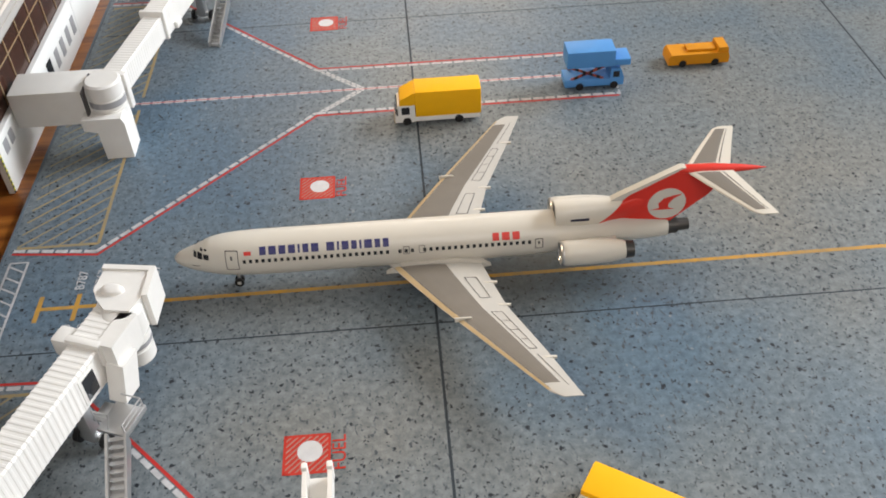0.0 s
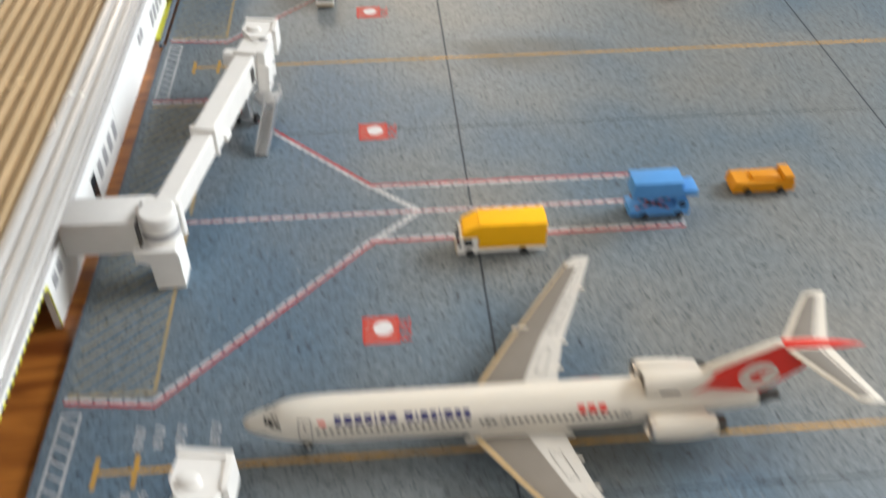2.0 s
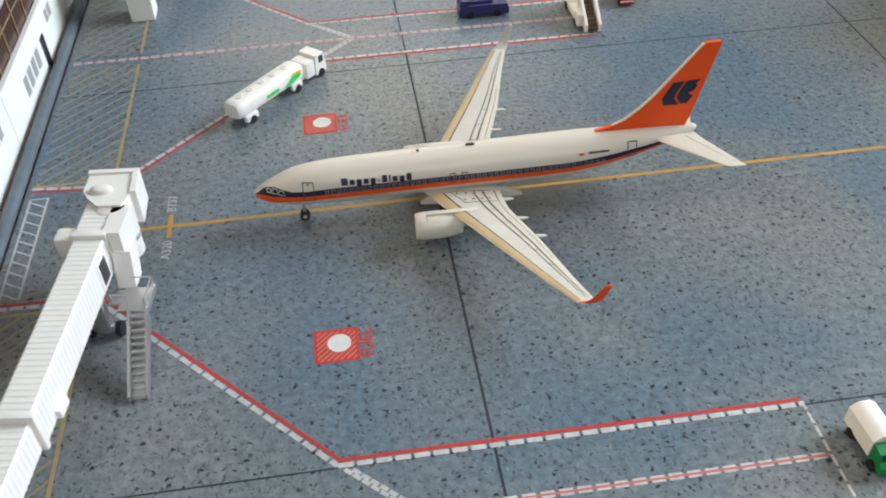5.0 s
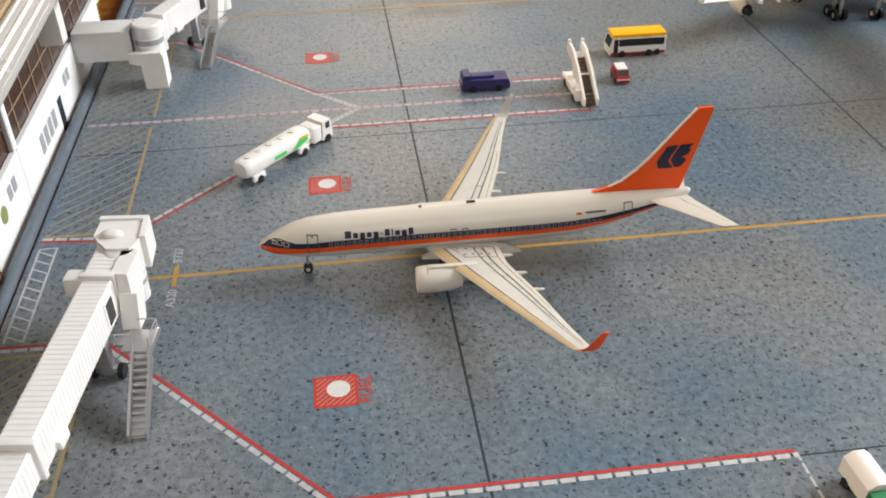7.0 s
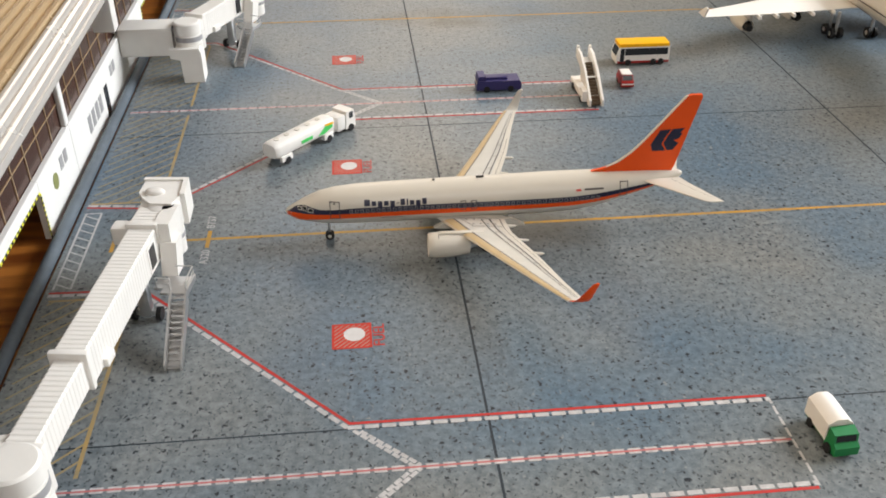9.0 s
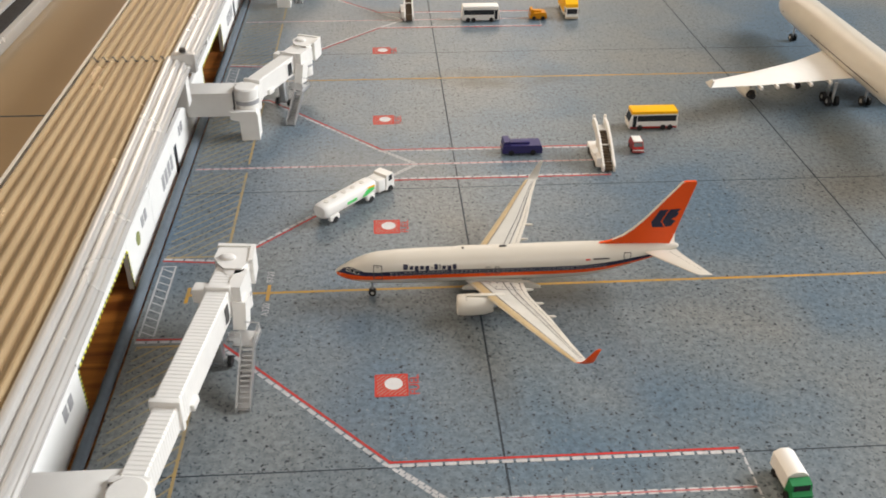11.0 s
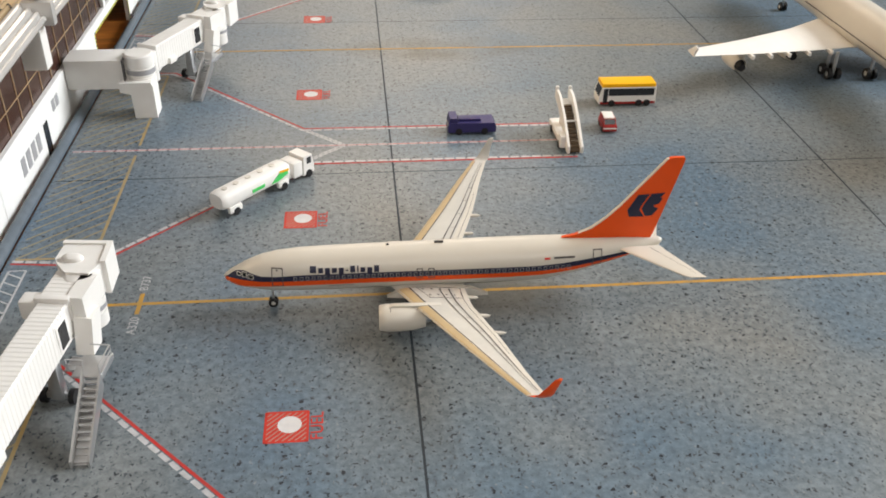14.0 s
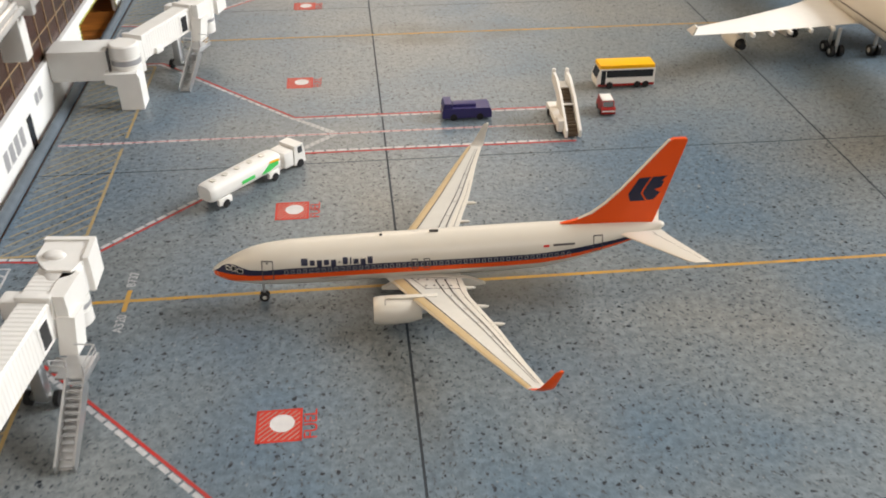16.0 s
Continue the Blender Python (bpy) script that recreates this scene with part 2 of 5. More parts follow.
def part(name, bm, mats, parent, label="", smooth=None, at=None):
    ob = new(name, mesh_of(name, bm, mats, smooth))
    if parent:
        ob.parent = parent
    if at:
        ob.location = [v * MM for v in at]
    return tagged(ob, label)


def again(ob, at, parent=None, turn=None):
    """The same mesh once more at another place in the same thing."""
    o = new(ob.name.split(".")[0], ob.data)
    o.parent = parent or ob.parent
    o.location = [v * MM for v in at]
    o.rotation_euler = turn if turn else ob.rotation_euler
    o.scale = ob.scale
    if "label" in ob:
        tagged(o, ob["label"])
    return o


def box(bm, x0, x1, y0, y1, z0, z1, bevel=0.0, seg=2, mat=0, m=None):
    made = bmesh.ops.create_cube(bm, size=1)["verts"]
    bmesh.ops.scale(bm, vec=(x1 - x0, y1 - y0, z1 - z0), verts=made)
    bmesh.ops.translate(bm, vec=((x0 + x1) / 2, (y0 + y1) / 2, (z0 + z1) / 2), verts=made)
    faces = {f for v in made for f in v.link_faces}
    if bevel > 0:
        out = bmesh.ops.bevel(bm, geom=list({e for f in faces for e in f.edges}), offset=bevel, segments=seg, affect="EDGES", profile=0.6)
        made = list({v for f in out["faces"] for v in f.verts} | {v for v in made if v.is_valid})
        faces = {f for v in made for f in v.link_faces}
    for f in faces:
        f.material_index = mat
    if m is not None:
        bmesh.ops.transform(bm, matrix=m, verts=list({v for f in faces for v in f.verts}))
    return bm


def boxed(*a, **k):
    return box(bmesh.new(), *a, **k)


def rod(bm, a, b, r, r2=None, n=12, mat=0):
    a, b = Vector(a), Vector(b)
    m = Matrix.Translation((a + b) / 2) @ (b - a).to_track_quat("Z", "Y").to_matrix().to_4x4()
    made = bmesh.ops.create_cone(bm, cap_ends=True, segments=n, radius1=r, radius2=r if r2 is None else r2, depth=(b - a).length, matrix=m)["verts"]
    for f in {f for v in made for f in v.link_faces}:
        f.material_index = mat
    return bm


def rodded(*a, **k):
    return rod(bmesh.new(), *a, **k)


def prism(bm, outline, z0, z1, axis="z", mat=0):
    """Fills an outline and gives it depth. axis z: points x, y; axis y: points x, z; axis x: points y, z."""
    def at(u, v, w):
        return {"z": (u, v, w), "y": (u, w, v), "x": (w, u, v)}[axis]
    low = [bm.verts.new(at(u, v, z0)) for u, v in outline]
    high = [bm.verts.new(at(u, v, z1)) for u, v in outline]
    n = len(outline)
    fs = [bm.faces.new(low[::-1]), bm.faces.new(high)] + [bm.faces.new((low[i], low[(i + 1) % n], high[(i + 1) % n], high[i])) for i in range(n)]
    for f in fs:
        f.material_index = mat
    return bm


def prismed(*a, **k):
    return prism(bmesh.new(), *a, **k)


def softened(bm, width, seg=2, angle=25):
    es = [e for e in bm.edges if len(e.link_faces) == 2 and e.calc_face_angle() > radians(angle)]
    bmesh.ops.bevel(bm, geom=es, offset=width, segments=seg, affect="EDGES", profile=0.6)
    return bm


def loft(bm, rings, caps=True, mat=0):
    """Skins closed rings of points."""
    vs = [[bm.verts.new(p) for p in ring] for ring in rings]
    n = len(vs[0])
    for a, b in zip(vs, vs[1:]):
        for i in range(n):
            f = bm.faces.new((a[i], a[(i + 1) % n], b[(i + 1) % n], b[i]))
            f.material_index = mat
    if caps:
        for ring in (vs[0], vs[-1]):
            f = bm.faces.new(ring)
            f.material_index = mat
    return bm


# ---- the room round the table ----
def shell(name, x0, x1, y0, y1, z0, z1, mat, label):
    ob = part(name, boxed(x0, x1, y0, y1, z0, z1), mat, None)
    return tagged(ob, label, name.split("_")[0], kind="structure")


shell("floor", -1900, 1900, -1700, 2600, -800, -760, FLOOR, "grey-blue floor of the room below the table")
shell("ceiling", -1900, 1900, -1700, 2600, 1800, 1840, CEIL, "plain grey ceiling of the room")


def wall_with_window(name, along, place, lo, hi, w0, w1, sill, head):
    bm = bmesh.new()
    for a0, a1, z0, z1 in ((lo, w0, -760, 1800), (w1, hi, -760, 1800), (w0, w1, -760, sill), (w0, w1, head, 1800)):
        box(bm, *((place, place + 40, a0, a1) if along == "y" else (a0, a1, place, place + 40)), z0, z1)
    tagged(part(name, bm, WALL, None), "plain beige painted wall with a wide window opening", "wall", kind="structure")


wall_with_window("wall_east", "y", 1800, -1660, 2500, -90, 1090, 600, 1400)
wall_with_window("wall_west", "y", -1840, -1660, 2500, 80, 1020, 900, 1680)
# unseen south and north openings, added to go with the fill lamps
wall_with_window("wall_south", "x", -1700, -1840, 1840, -420, 620, 780, 1620)
wall_with_window("wall_north", "x", 2500, -1840, 1840, -420, 620, 780, 1620)

# ---- table and apron sheet ----
table = thing("table", 0, 0, -1.2, label="varnished orange-brown wooden table under the apron sheet", category="table")
part("tabletop", softened(boxed(-330, 420, -620, 780, -26, 0), 3), TABLE, table, smooth=40)
leg = part("leg", softened(boxed(-25, 25, -25, 25, -758.8, -26.5), 3), TABLE, table, at=(-290, -580, 0))
for at in ((380, -580, 0), (-290, 740, 0), (380, 740, 0)):
    again(leg, at)

PERIOD = 148.5
ground = part("ground", boxed(-73.4, 400, -600, 760, -1.1, 0), APRON, None)
tagged(ground, "blue-grey speckled printed apron sheet with parking marks", "apron sheet", kind="structure")


# ---- printed marks, lying flat on the sheet ----
def strip(bm, pts, w, z=0.05, mat=0):
    """A flat band of width w along a line of points."""
    pts = [Vector((*p, 0)) for p in pts]
    sides = []
    for i, q in enumerate(pts):
        d0 = (pts[i] - pts[i - 1]).normalized() if i else (pts[1] - pts[0]).normalized()
        d1 = (pts[i + 1] - pts[i]).normalized() if i < len(pts) - 1 else d0
        d = (d0 + d1).normalized()
        nrm = Vector((-d.y, d.x, 0)) / max(0.5, d.dot(d0))
        sides.append((bm.verts.new((q + nrm * w / 2) + Vector((0, 0, z))), bm.verts.new((q - nrm * w / 2) + Vector((0, 0, z)))))
    for a, b in zip(sides, sides[1:]):
        f = bm.faces.new((a[0], b[0], b[1], a[1]))
        f.material_index = mat
    return bm


def dashes(bm, a, b, w, dash, gap, z=0.05, mat=0):
    a, b = Vector(a), Vector(b)
    long, d, s = (b - a).length, (b - a).normalized(), 0.0
    while s < long - 0.4:
        strip(bm, [a + d * s, a + d * min(s + dash, long)], w, z, mat)
        s += dash + gap
    return bm


def mark(name, bm, mat, label):
    ob = part(name, bm, mat, None)
    return tagged(ob, label, "ground marking", "apron markings", "structure")


def side_of(pts, off):
    """The same line moved off to its left."""
    pts = [Vector(p) for p in pts]
    out = []
    for i, q in enumerate(pts):
        d0 = (pts[i] - pts[i - 1]).normalized() if i else (pts[1] - pts[0]).normalized()
        d1 = (pts[i + 1] - pts[i]).normalized() if i < len(pts) - 1 else d0
        d = (d0 + d1).normalized()
        out.append(q + Vector((-d.y, d.x)) * off / max(0.5, d.dot(d0)))
    return out


def text_mesh(word, size, mat, name, where, turn, label, width=None, parent=None, z=0.06):
    cu = bpy.data.curves.new(name, "FONT")
    cu.body, cu.size, cu.extrude = word, size * MM, 0.00002
    cu.align_x, cu.align_y = "CENTER", "CENTER"
    tmp = bpy.data.objects.new(name, cu)
    me = bpy.data.meshes.new_from_object(tmp)
    bpy.data.objects.remove(tmp)
    me.materials.append(mat)
    ob = new(name, me)
    ob.matrix_world = pose(where[0] * MM, where[1] * MM, z * MM, 0, 0, turn)
    if parent:
        ob.parent = parent
    return tagged(ob, label, "ground marking", "apron markings", "structure")


def seams():
    bm = bmesh.new()
    for x in (15.5, 135.5, 256):
        strip(bm, [(x, -600), (x, 760)], 0.5, 0.03)
    for k in range(-4, 6):
        strip(bm, [(-72.6, 10 + 121.6 * k), (400, 10 + 121.6 * k)], 0.36, 0.03)
    mark("seam", bm, SEAM, "thin dark joints between printed concrete slabs")


def fuel_square(x, y):
    """A hatched square frame round a white round hydrant cover, with its word beside it."""
    ground_bm, bm, h = bmesh.new(), bmesh.new(), 3.75
    strip(ground_bm, [(x - h, y), (x + h, y)], 2 * h, 0.045)
    mark("hydrant_ground", ground_bm, HYDRANT_PALE, "pale red ground of a hydrant square on the apron")
    for k in range(-7, 8):
        c = 1.15 * k
        lo, hi = max(-h, -h - c), min(h, h - c)
        if hi - lo > 0.4:
            strip(bm, [(x + lo, y + lo + c), (x + hi, y + hi + c)], 0.52, 0.05)
    for p in ([(-h, -h - 0.2), (-h, h + 0.2)], [(h, -h - 0.2), (h, h + 0.2)], [(-h, -h), (h, -h)], [(-h, h), (h, h)]):
        strip(bm, [(x + u, y + v) for u, v in p], 0.45, 0.055)
    mark("hydrant_mark", bm, HYDRANT_RED, "red hatched hydrant square printed on the apron")
    bm = bmesh.new()
    bmesh.ops.create_circle(bm, cap_ends=True, segments=32, radius=2.15, matrix=Matrix.Translation((x + 0.5, y + 0.5, 0.07)))
    mark("hydrant_spot", bm, SPOT_WHITE, "white round hydrant spot printed inside a red square")
    text_mesh("FUEL", 3.3, HYDRANT_RED, "fuel_lettering", (x + 5.5, y - 0.1), 90, "red lettering FUEL printed beside the hydrant square")


def y_junction(y, x_end):
    """The branching service-road lines between two stands."""
    red, white, pink = bmesh.new(), bmesh.new(), bmesh.new()
    for s in (1, -1):
        # outer edge: from the sheet's edge, along the stand, in to the fork, out to the open apron
        line = [(-72.4, y + s * 55.6), (-54.2, y + s * 57.6 if s < 0 else y + 47 * 1.0), (-9.2, y + s * 11.0), (x_end, y + s * 11.0)]
        if s > 0:
            line = [(-72.4, y + 57.0), (-52.6, y + 56.4), (-9.2, y + 11.4), (x_end, y + 11.2)]
        strip(red, line, 0.62, 0.05)
        inner = side_of(line, -s * 1.0)
        for a, b in zip(inner, inner[1:]):
            dashes(white, a, b, 0.95, 2.5, 0.55, 0.05)
        # short dashed fork
        for off in (0, 1.3):
            dashes(white, (-8.6 + off, y + s * (9.6 - 0.2 * off)), (1.2 + off, y + s * 0.4), 0.75, 1.5, 0.3, 0.06)
    dashes(white, (-72, y), (x_end, y), 1.25, 2.2, 0.7, 0.045)
    strip(pink, [(-72, y), (x_end, y)], 0.4, 0.055)
    dashes(white, (x_end + 0.2, y - 10.6), (x_end + 0.2, y + 10.8), 0.5, 2.2, 0.6, 0.05)
    mark("red_edge_line", red, RED_LINE, "red edge line of the service road on the apron")
    mark("white_dashed_line", white, WHITE_LINE, "white dashed lines of the service road on the apron")
    mark("pale_red_line", pink, PINK_LINE, "faded red line along a white dashed line")


def stand(y, names_above, names_below, tee=True):
    bm = bmesh.new()
    strip(bm, [(-62.4, y), (330, y)], 0.95, 0.045)
    strip(bm, [(-62.6, y - 3.6), (-62.6, y + 3.6)], 0.95, 0.05)
    strip(bm, [(-55.2, y - 3.7), (-55.2, y + 3.7)], 0.95, 0.05)
    strip(bm, [(-41.0, y - 3.7), (-41.0, y + 3.7)], 0.95, 0.05)
    mark("yellow_lead_in_line", bm, YELLOW_LINE, "yellow lead-in line with stop bars on the stand")
    for words, side in ((names_above, 1), (names_below, -1)):
        for x, word in words:
            text_mesh(word, 2.7, WHITE_LINE, "stop_lettering", (x, y + side * 7.6), 90, "white stop-mark lettering printed beside the lead-in line")


def hatch(y0, y1, closed):
    """A yellow-framed area hatched aslant, between the sheet's edge and the stand."""
    bm = bmesh.new()
    x0, x1 = -71.8, -54.6
    frame_bm = bmesh.new()
    for p in ([(x1, y0), (x1, y1)], [(x0, closed), (x1, closed)]):
        strip(frame_bm, p, 0.75, 0.055)
    mark("yellow_frame_line", frame_bm, FRAME_LINE, "worn yellow line framing a hatched area by the terminal")
    s = y0 - 16
    while s < y1:
        a, b = (x0, s), (x1, s + 16)
        if a[1] < y0:
            a = (x0 + (y0 - s) * (x1 - x0) / 16, y0)
        if b[1] > y1:
            b = (x0 + (y1 - s) * (x1 - x0) / 16, y1)
        if b[0] - a[0] > 0.6:
            strip(bm, [a, b], 0.46, 0.048)
        s += 4.1
    mark("yellow_hatching", bm, HATCH_LINE, "yellow slanted hatching in a framed area by the terminal")


def ladder(y0, y1):
    bm = bmesh.new()
    strip(bm, [(-68.2, y0), (-68.2, y1)], 0.5, 0.05)
    strip(bm, [(-71.9, y0), (-71.9, y1)], 0.5, 0.05)
    n = 11
    for k in range(n):
        y = y0 + (y1 - y0) * k / (n - 1)
        strip(bm, [(-71.9, min(y + 2.2, y1)), (-68.2, y)], 0.4, 0.05)
    mark("white_ladder_mark", bm, WHITE_LINE, "white ladder-shaped mark at the head of the stand")


seams()
for k in range(-2, 4):
    y_junction(PERIOD * k, 67.2)
    for off in (36.2, -40.3):
        fuel_square(-8.4, PERIOD * k + off)
    stand(PERIOD * k + 75.6, [(-55.6, "B787"), (-51.8, "B767"), (-47.6, "B757"), (-41.0, "B737")] if k == -2 else [(-41, "B737")], [(-56, "A300"), (-52.8, "A319")] if k == -2 else [(-41, "A320")])
    hatch(PERIOD * k - 54, PERIOD * k - 3, PERIOD * k - 54)
    hatch(PERIOD * k + 3, PERIOD * k + 54, PERIOD * k + 54)
    ladder(PERIOD * k + 58.2, PERIOD * k + 90)


# ---- the terminal: card wall, glazing, overhanging roof ----
def terminal():
    t = thing("model_terminal", label="model airport terminal, white card wall, brown glazing, ribbed beige roof", category="terminal building")
    low, high = 12.3, 14.2
    # wall boards between the gateways, each a card 1.5 mm thick
    boards = [(-420, -243), (-181.5, -110.5), (-110.5, 33), (81, 111), (111, 212), (262, 420)]
    openings = [(-243, -181.5), (33, 81), (212, 262)]
    for a, b in boards:
        part("wall_board", boxed(-79.5, -78.0, a + 0.15, b - 0.15, -1.2, low if a < 40 else high, 0.15, 1), CARD, t)
    for a, b in openings:
        part("lintel", boxed(-79.5, -78.0, a - 0.15, b + 0.15, 11.0, low if a < 0 else high, 0.15, 1), CARD, t, "white lintel over a gateway")
        # black and yellow warning edge round the gateway
        ye, bl = bmesh.new(), bmesh.new()
        n = 44
        for i in range(n):
            y = a + (b - a) * (i + 0.5) / n
            box(ye if i % 2 else bl, -77.97, -77.85, y - (b - a) / n / 2, y + (b - a) / n / 2, 10.95, 11.55)
        for i in range(18):
            z = -0.8 + 11.7 * i / 18
            for e0, e1 in ((a - 0.6, a), (b, b + 0.6)):
                box(ye if i % 2 else bl, -77.97, -77.85, e0, e1, z, z + 0.67)
        part("warning_edge", ye, HAZARD_Y, t, "yellow blocks of a warning edge")
        part("warning_edge", bl, BLACK, t, "black blocks of a warning edge")
        part("gateway_back", boxed(-99, -98, a, b, -1.1, 13), BLACK, t, "black sheet behind the gateway opening")
    # windows, doors and signs on the boards
    win = part("window", boxed(-0.06, 0.06, -1.5, 1.5, -2.4, 2.4), GREY_INK, t, "grey printed window", at=(-77.95, 128.5, 6.2))
    slots = [(133, 6.2), (137.5, 6.2), (142, 6.2), (-132, 5.6), (-126, 5.6), (-120, 5.6), (-114, 5.6)]
    slots += [(-50, 5.6), (-45, 5.6), (-40, 5.6), (-35, 5.6), (-30, 5.6), (282, 6.2), (286.5, 6.2), (291, 6.2), (295.5, 6.2)]
    for y, z in slots:
        again(win, (-77.95, y, z))
    small = part("window", boxed(-0.06, 0.06, -1.3, 1.3, -1.6, 1.6), GREY_INK, t, "small grey printed window", at=(-77.95, 99.5, 9.6))
    for y in (103.2, 159, 162.6, -176.5, -172.5, 21, 24.7, -70, -66.3):
        again(small, (-77.95, y, 9.6 if y > 80 else 8.9))
    door = part("door", boxed(-0.06, 0.08, -1.9, 1.9, -0.6, 8.6), GLASS_DARK, t, "dark printed door", at=(-77.95, 149.5, 0))
    for y in (-139, -24, 303):
        again(door, (-77.95, y, 0))
    part("round_sign", rodded((-78.0, 92.8, 8), (-77.85, 92.8, 8), 2.0, n=24), material("olive_print", (0.25, 0.27, 0.10), 0.5), t, "olive round sign")
    # glazing above the boards, with thin bars
    part("glazing", boxed(-80.2, -79.55, -420, 420, 11.0, 44.6), BROWN_GLASS, t, "dark brown reflecting glazing")
    bar = part("mullion", boxed(-79.54, -79.35, -0.22, 0.22, 12.4, 44.5), ROOF_BEIGE, t, at=(0, -412, 0))
    y = -402.5
    while y < 415:
        again(bar, (0, y, 0))
        y += 9.5
    part("transom", boxed(-79.53, -79.37, -420, 420, 20.3, 20.6), ROOF_BEIGE, t)
    part("transom", boxed(-79.53, -79.37, -420, 420, 30.3, 30.6), ROOF_BEIGE, t)
    post = part("post", boxed(-79.5, -78.1, -1.3, 1.3, high + 0.02, 44.4, 0.25, 1), CARD, t, "white upright post", at=(0, 111, 0))
    for y in (231, 350):
        again(post, (0, y, 0))
    part("back_wall", boxed(-96, -95, -420, 420, -1, 44.6), CARD, t)


def run_along(outline, ys, bend):
    """A profile of x, z carried along y, its open edge drifting with y; the far edge at x = -92 stays straight."""
    rings = []
    for y in ys:
        k = bend(y)
        rings.append([(u + k * min(1, max(0, (u + 92) / 24)), y, w) for u, w in outline])
    return loft(bmesh.new(), rings)


def roof(y0, y1, drop, shift, bend):
    """A ribbed beige sheet with a stepped silver eave."""
    t = thing("terminal_roof", shift, 0, -drop, label="ribbed beige metallic roof sheet with a stepped silver eave", category="roof", group="terminal roofs")
    x, line = -92.2, []
    while x < -69.6:
        for dx, z in ((0, 46.9), (0.55, 47.0), (0.85, 47.7), (1.2, 48.25), (1.65, 48.25), (2.0, 47.7), (2.35, 47.0)):
            line.append((x + dx * 0.97, z))
        x += 2.9
    low = [(u, w - 0.7) for u, w in line]
    ys = [y0 + (y1 - y0) * i / 14 for i in range(15)]
    part("roof_sheet", run_along(line + low[::-1], ys, bend), ROOF_BEIGE, t, smooth=50)
    eave = [(-69.2, 46.9), (-69.0, 48.0), (-68.5, 48.4), (-67.7, 48.4), (-67.2, 48.0), (-67.0, 47.2), (-66.8, 47.0), (-66.5, 47.5), (-65.9, 47.8), (-65.3, 47.5), (-65.1, 46.6), (-64.9, 46.4), (-64.6, 46.8), (-64.1, 46.9), (-63.6, 46.6), (-63.4, 45.9), (-63.2, 45.7), (-62.8, 45.9), (-62.4, 45.6), (-62.2, 45.1), (-62.4, 44.7), (-63.2, 44.5), (-69.2, 44.5)]
    part("eave_trim", run_along(eave, ys, bend), ROOF_SILVER, t, "stepped satin silver eave trim", smooth=40)
    part("joint_gap", run_along([(u, w + 0.12) for u, w in line] + [(u, w - 1.2) for u, w in low[::-1]], [y1 - 0.5 if y0 < 0 else y0 - 1.2, y1 + 0.35 if y0 < 0 else y0 - 0.2], bend), BLACK, t, "dark uneven gap at the joint", smooth=50)
    part("soffit", boxed(-92, -69.5, y0 + 0.3, y1 - 0.3, 44.6, 45.2), CARD, t)
    return t


terminal()
paper = part("paper_strip", softened(boxed(-77.9, -75.6, -52, -18, -1.15, -0.6), 0.1), HAZARD_Y, None)
tagged(paper, "bright yellow paper strip lying along the terminal wall", "paper strip")
roof(-420, 126.8, 0, 0, lambda y: float(np.interp(y, (-420, 20, 127), (1.2, 1.1, -1.4))))
roof(127.6, 420, 1.2, -1.4, lambda y: float(np.interp(y, (127, 420), (0.3, 1.5))))
bracket = thing("roof_bracket", -66, 127.2, 0, label="grey box bracket under the joint of the roof sheets", category="bracket")
part("box", softened(boxed(-5.0, 0.5, -2.4, 2.4, 33, 43.2), 0.4), WHITE, bracket, smooth=40)
part("cover_strip", softened(boxed(-3, 4.0, -1.4, 1.4, 43.3, 49.0), 0.6), ROOF_SILVER, bracket, smooth=40)
part("pin", rodded((0.5, 0, 49.4), (0.5, 0, 50.4), 1.0, n=16), DARK_METAL, bracket, "dark round pin", smooth=40)

edging = thing("rolled_edge", 0, 0, 0, label="grey-blue rolled edge bead along the apron sheet", category="edge bead", kind="structure")
bead = [[(-75.2 + r * math.sin(k * math.pi / 9), y, 0.8 * r - 0.6 + r * math.cos(k * math.pi / 9)) for k in range(18)] for y, r in ((-58, 0.6), (-20, 0.85), (10, 1.25), (60, 1.45), (420, 1.5))]
part("bead", loft(bmesh.new(), bead), EDGE, edging, smooth=40)
part("flat_edge", boxed(-74.1, -73.45, -420, -58, -1.15, 0.12), EDGE, edging)

board = part("shelf", softened(boxed(-330, -96.5, 54, 420, 8, 20), 1), TAN_BOARD, None, smooth=40)
tagged(board, "beige laminate board behind the terminal", "board", kind="structure")
board = part("shelf", softened(boxed(-330, -96.5, -600, 53.6, 8, 19.6), 1), BEIGE, None, smooth=40)
tagged(board, "blue-grey glossy board behind the terminal", "board", kind="structure")
strip_ob = part("edge_strip", softened(boxed(-152, -136.5, -420, 53, 19.7, 22.5), 0.5), PALE_BLUE, None, smooth=40)
tagged(strip_ob, "pale blue painted strip along the blue-grey board", "edge strip", kind="structure")
case = thing("dark_case", -124, -92, 19.6, label="black plastic case lying on the blue-grey board", category="case")
part("shell", softened(boxed(-22, 14, -40, 20, 0, 6), 1.4), BLACK, case, smooth=40)
part("lid", softened(boxed(-20, 12, -36, 17, 6.02, 7.6), 0.7), DARK_METAL, case, "dark lid", smooth=40)
part("catch", softened(boxed(0, 5, -14, -8, 7.62, 8.3), 0.25), EDGE_TAN, case, "tan catch", smooth=40)
joint = part("board_joint", boxed(-149, -97, 150, 150.8, 20.02, 20.1), SEAM, None)
tagged(joint, "thin dark joint across the beige board", "joint", kind="structure")
rail = thing("window_track", -158, 0, 20, label="aluminium sliding window track with a black seal", category="window track")
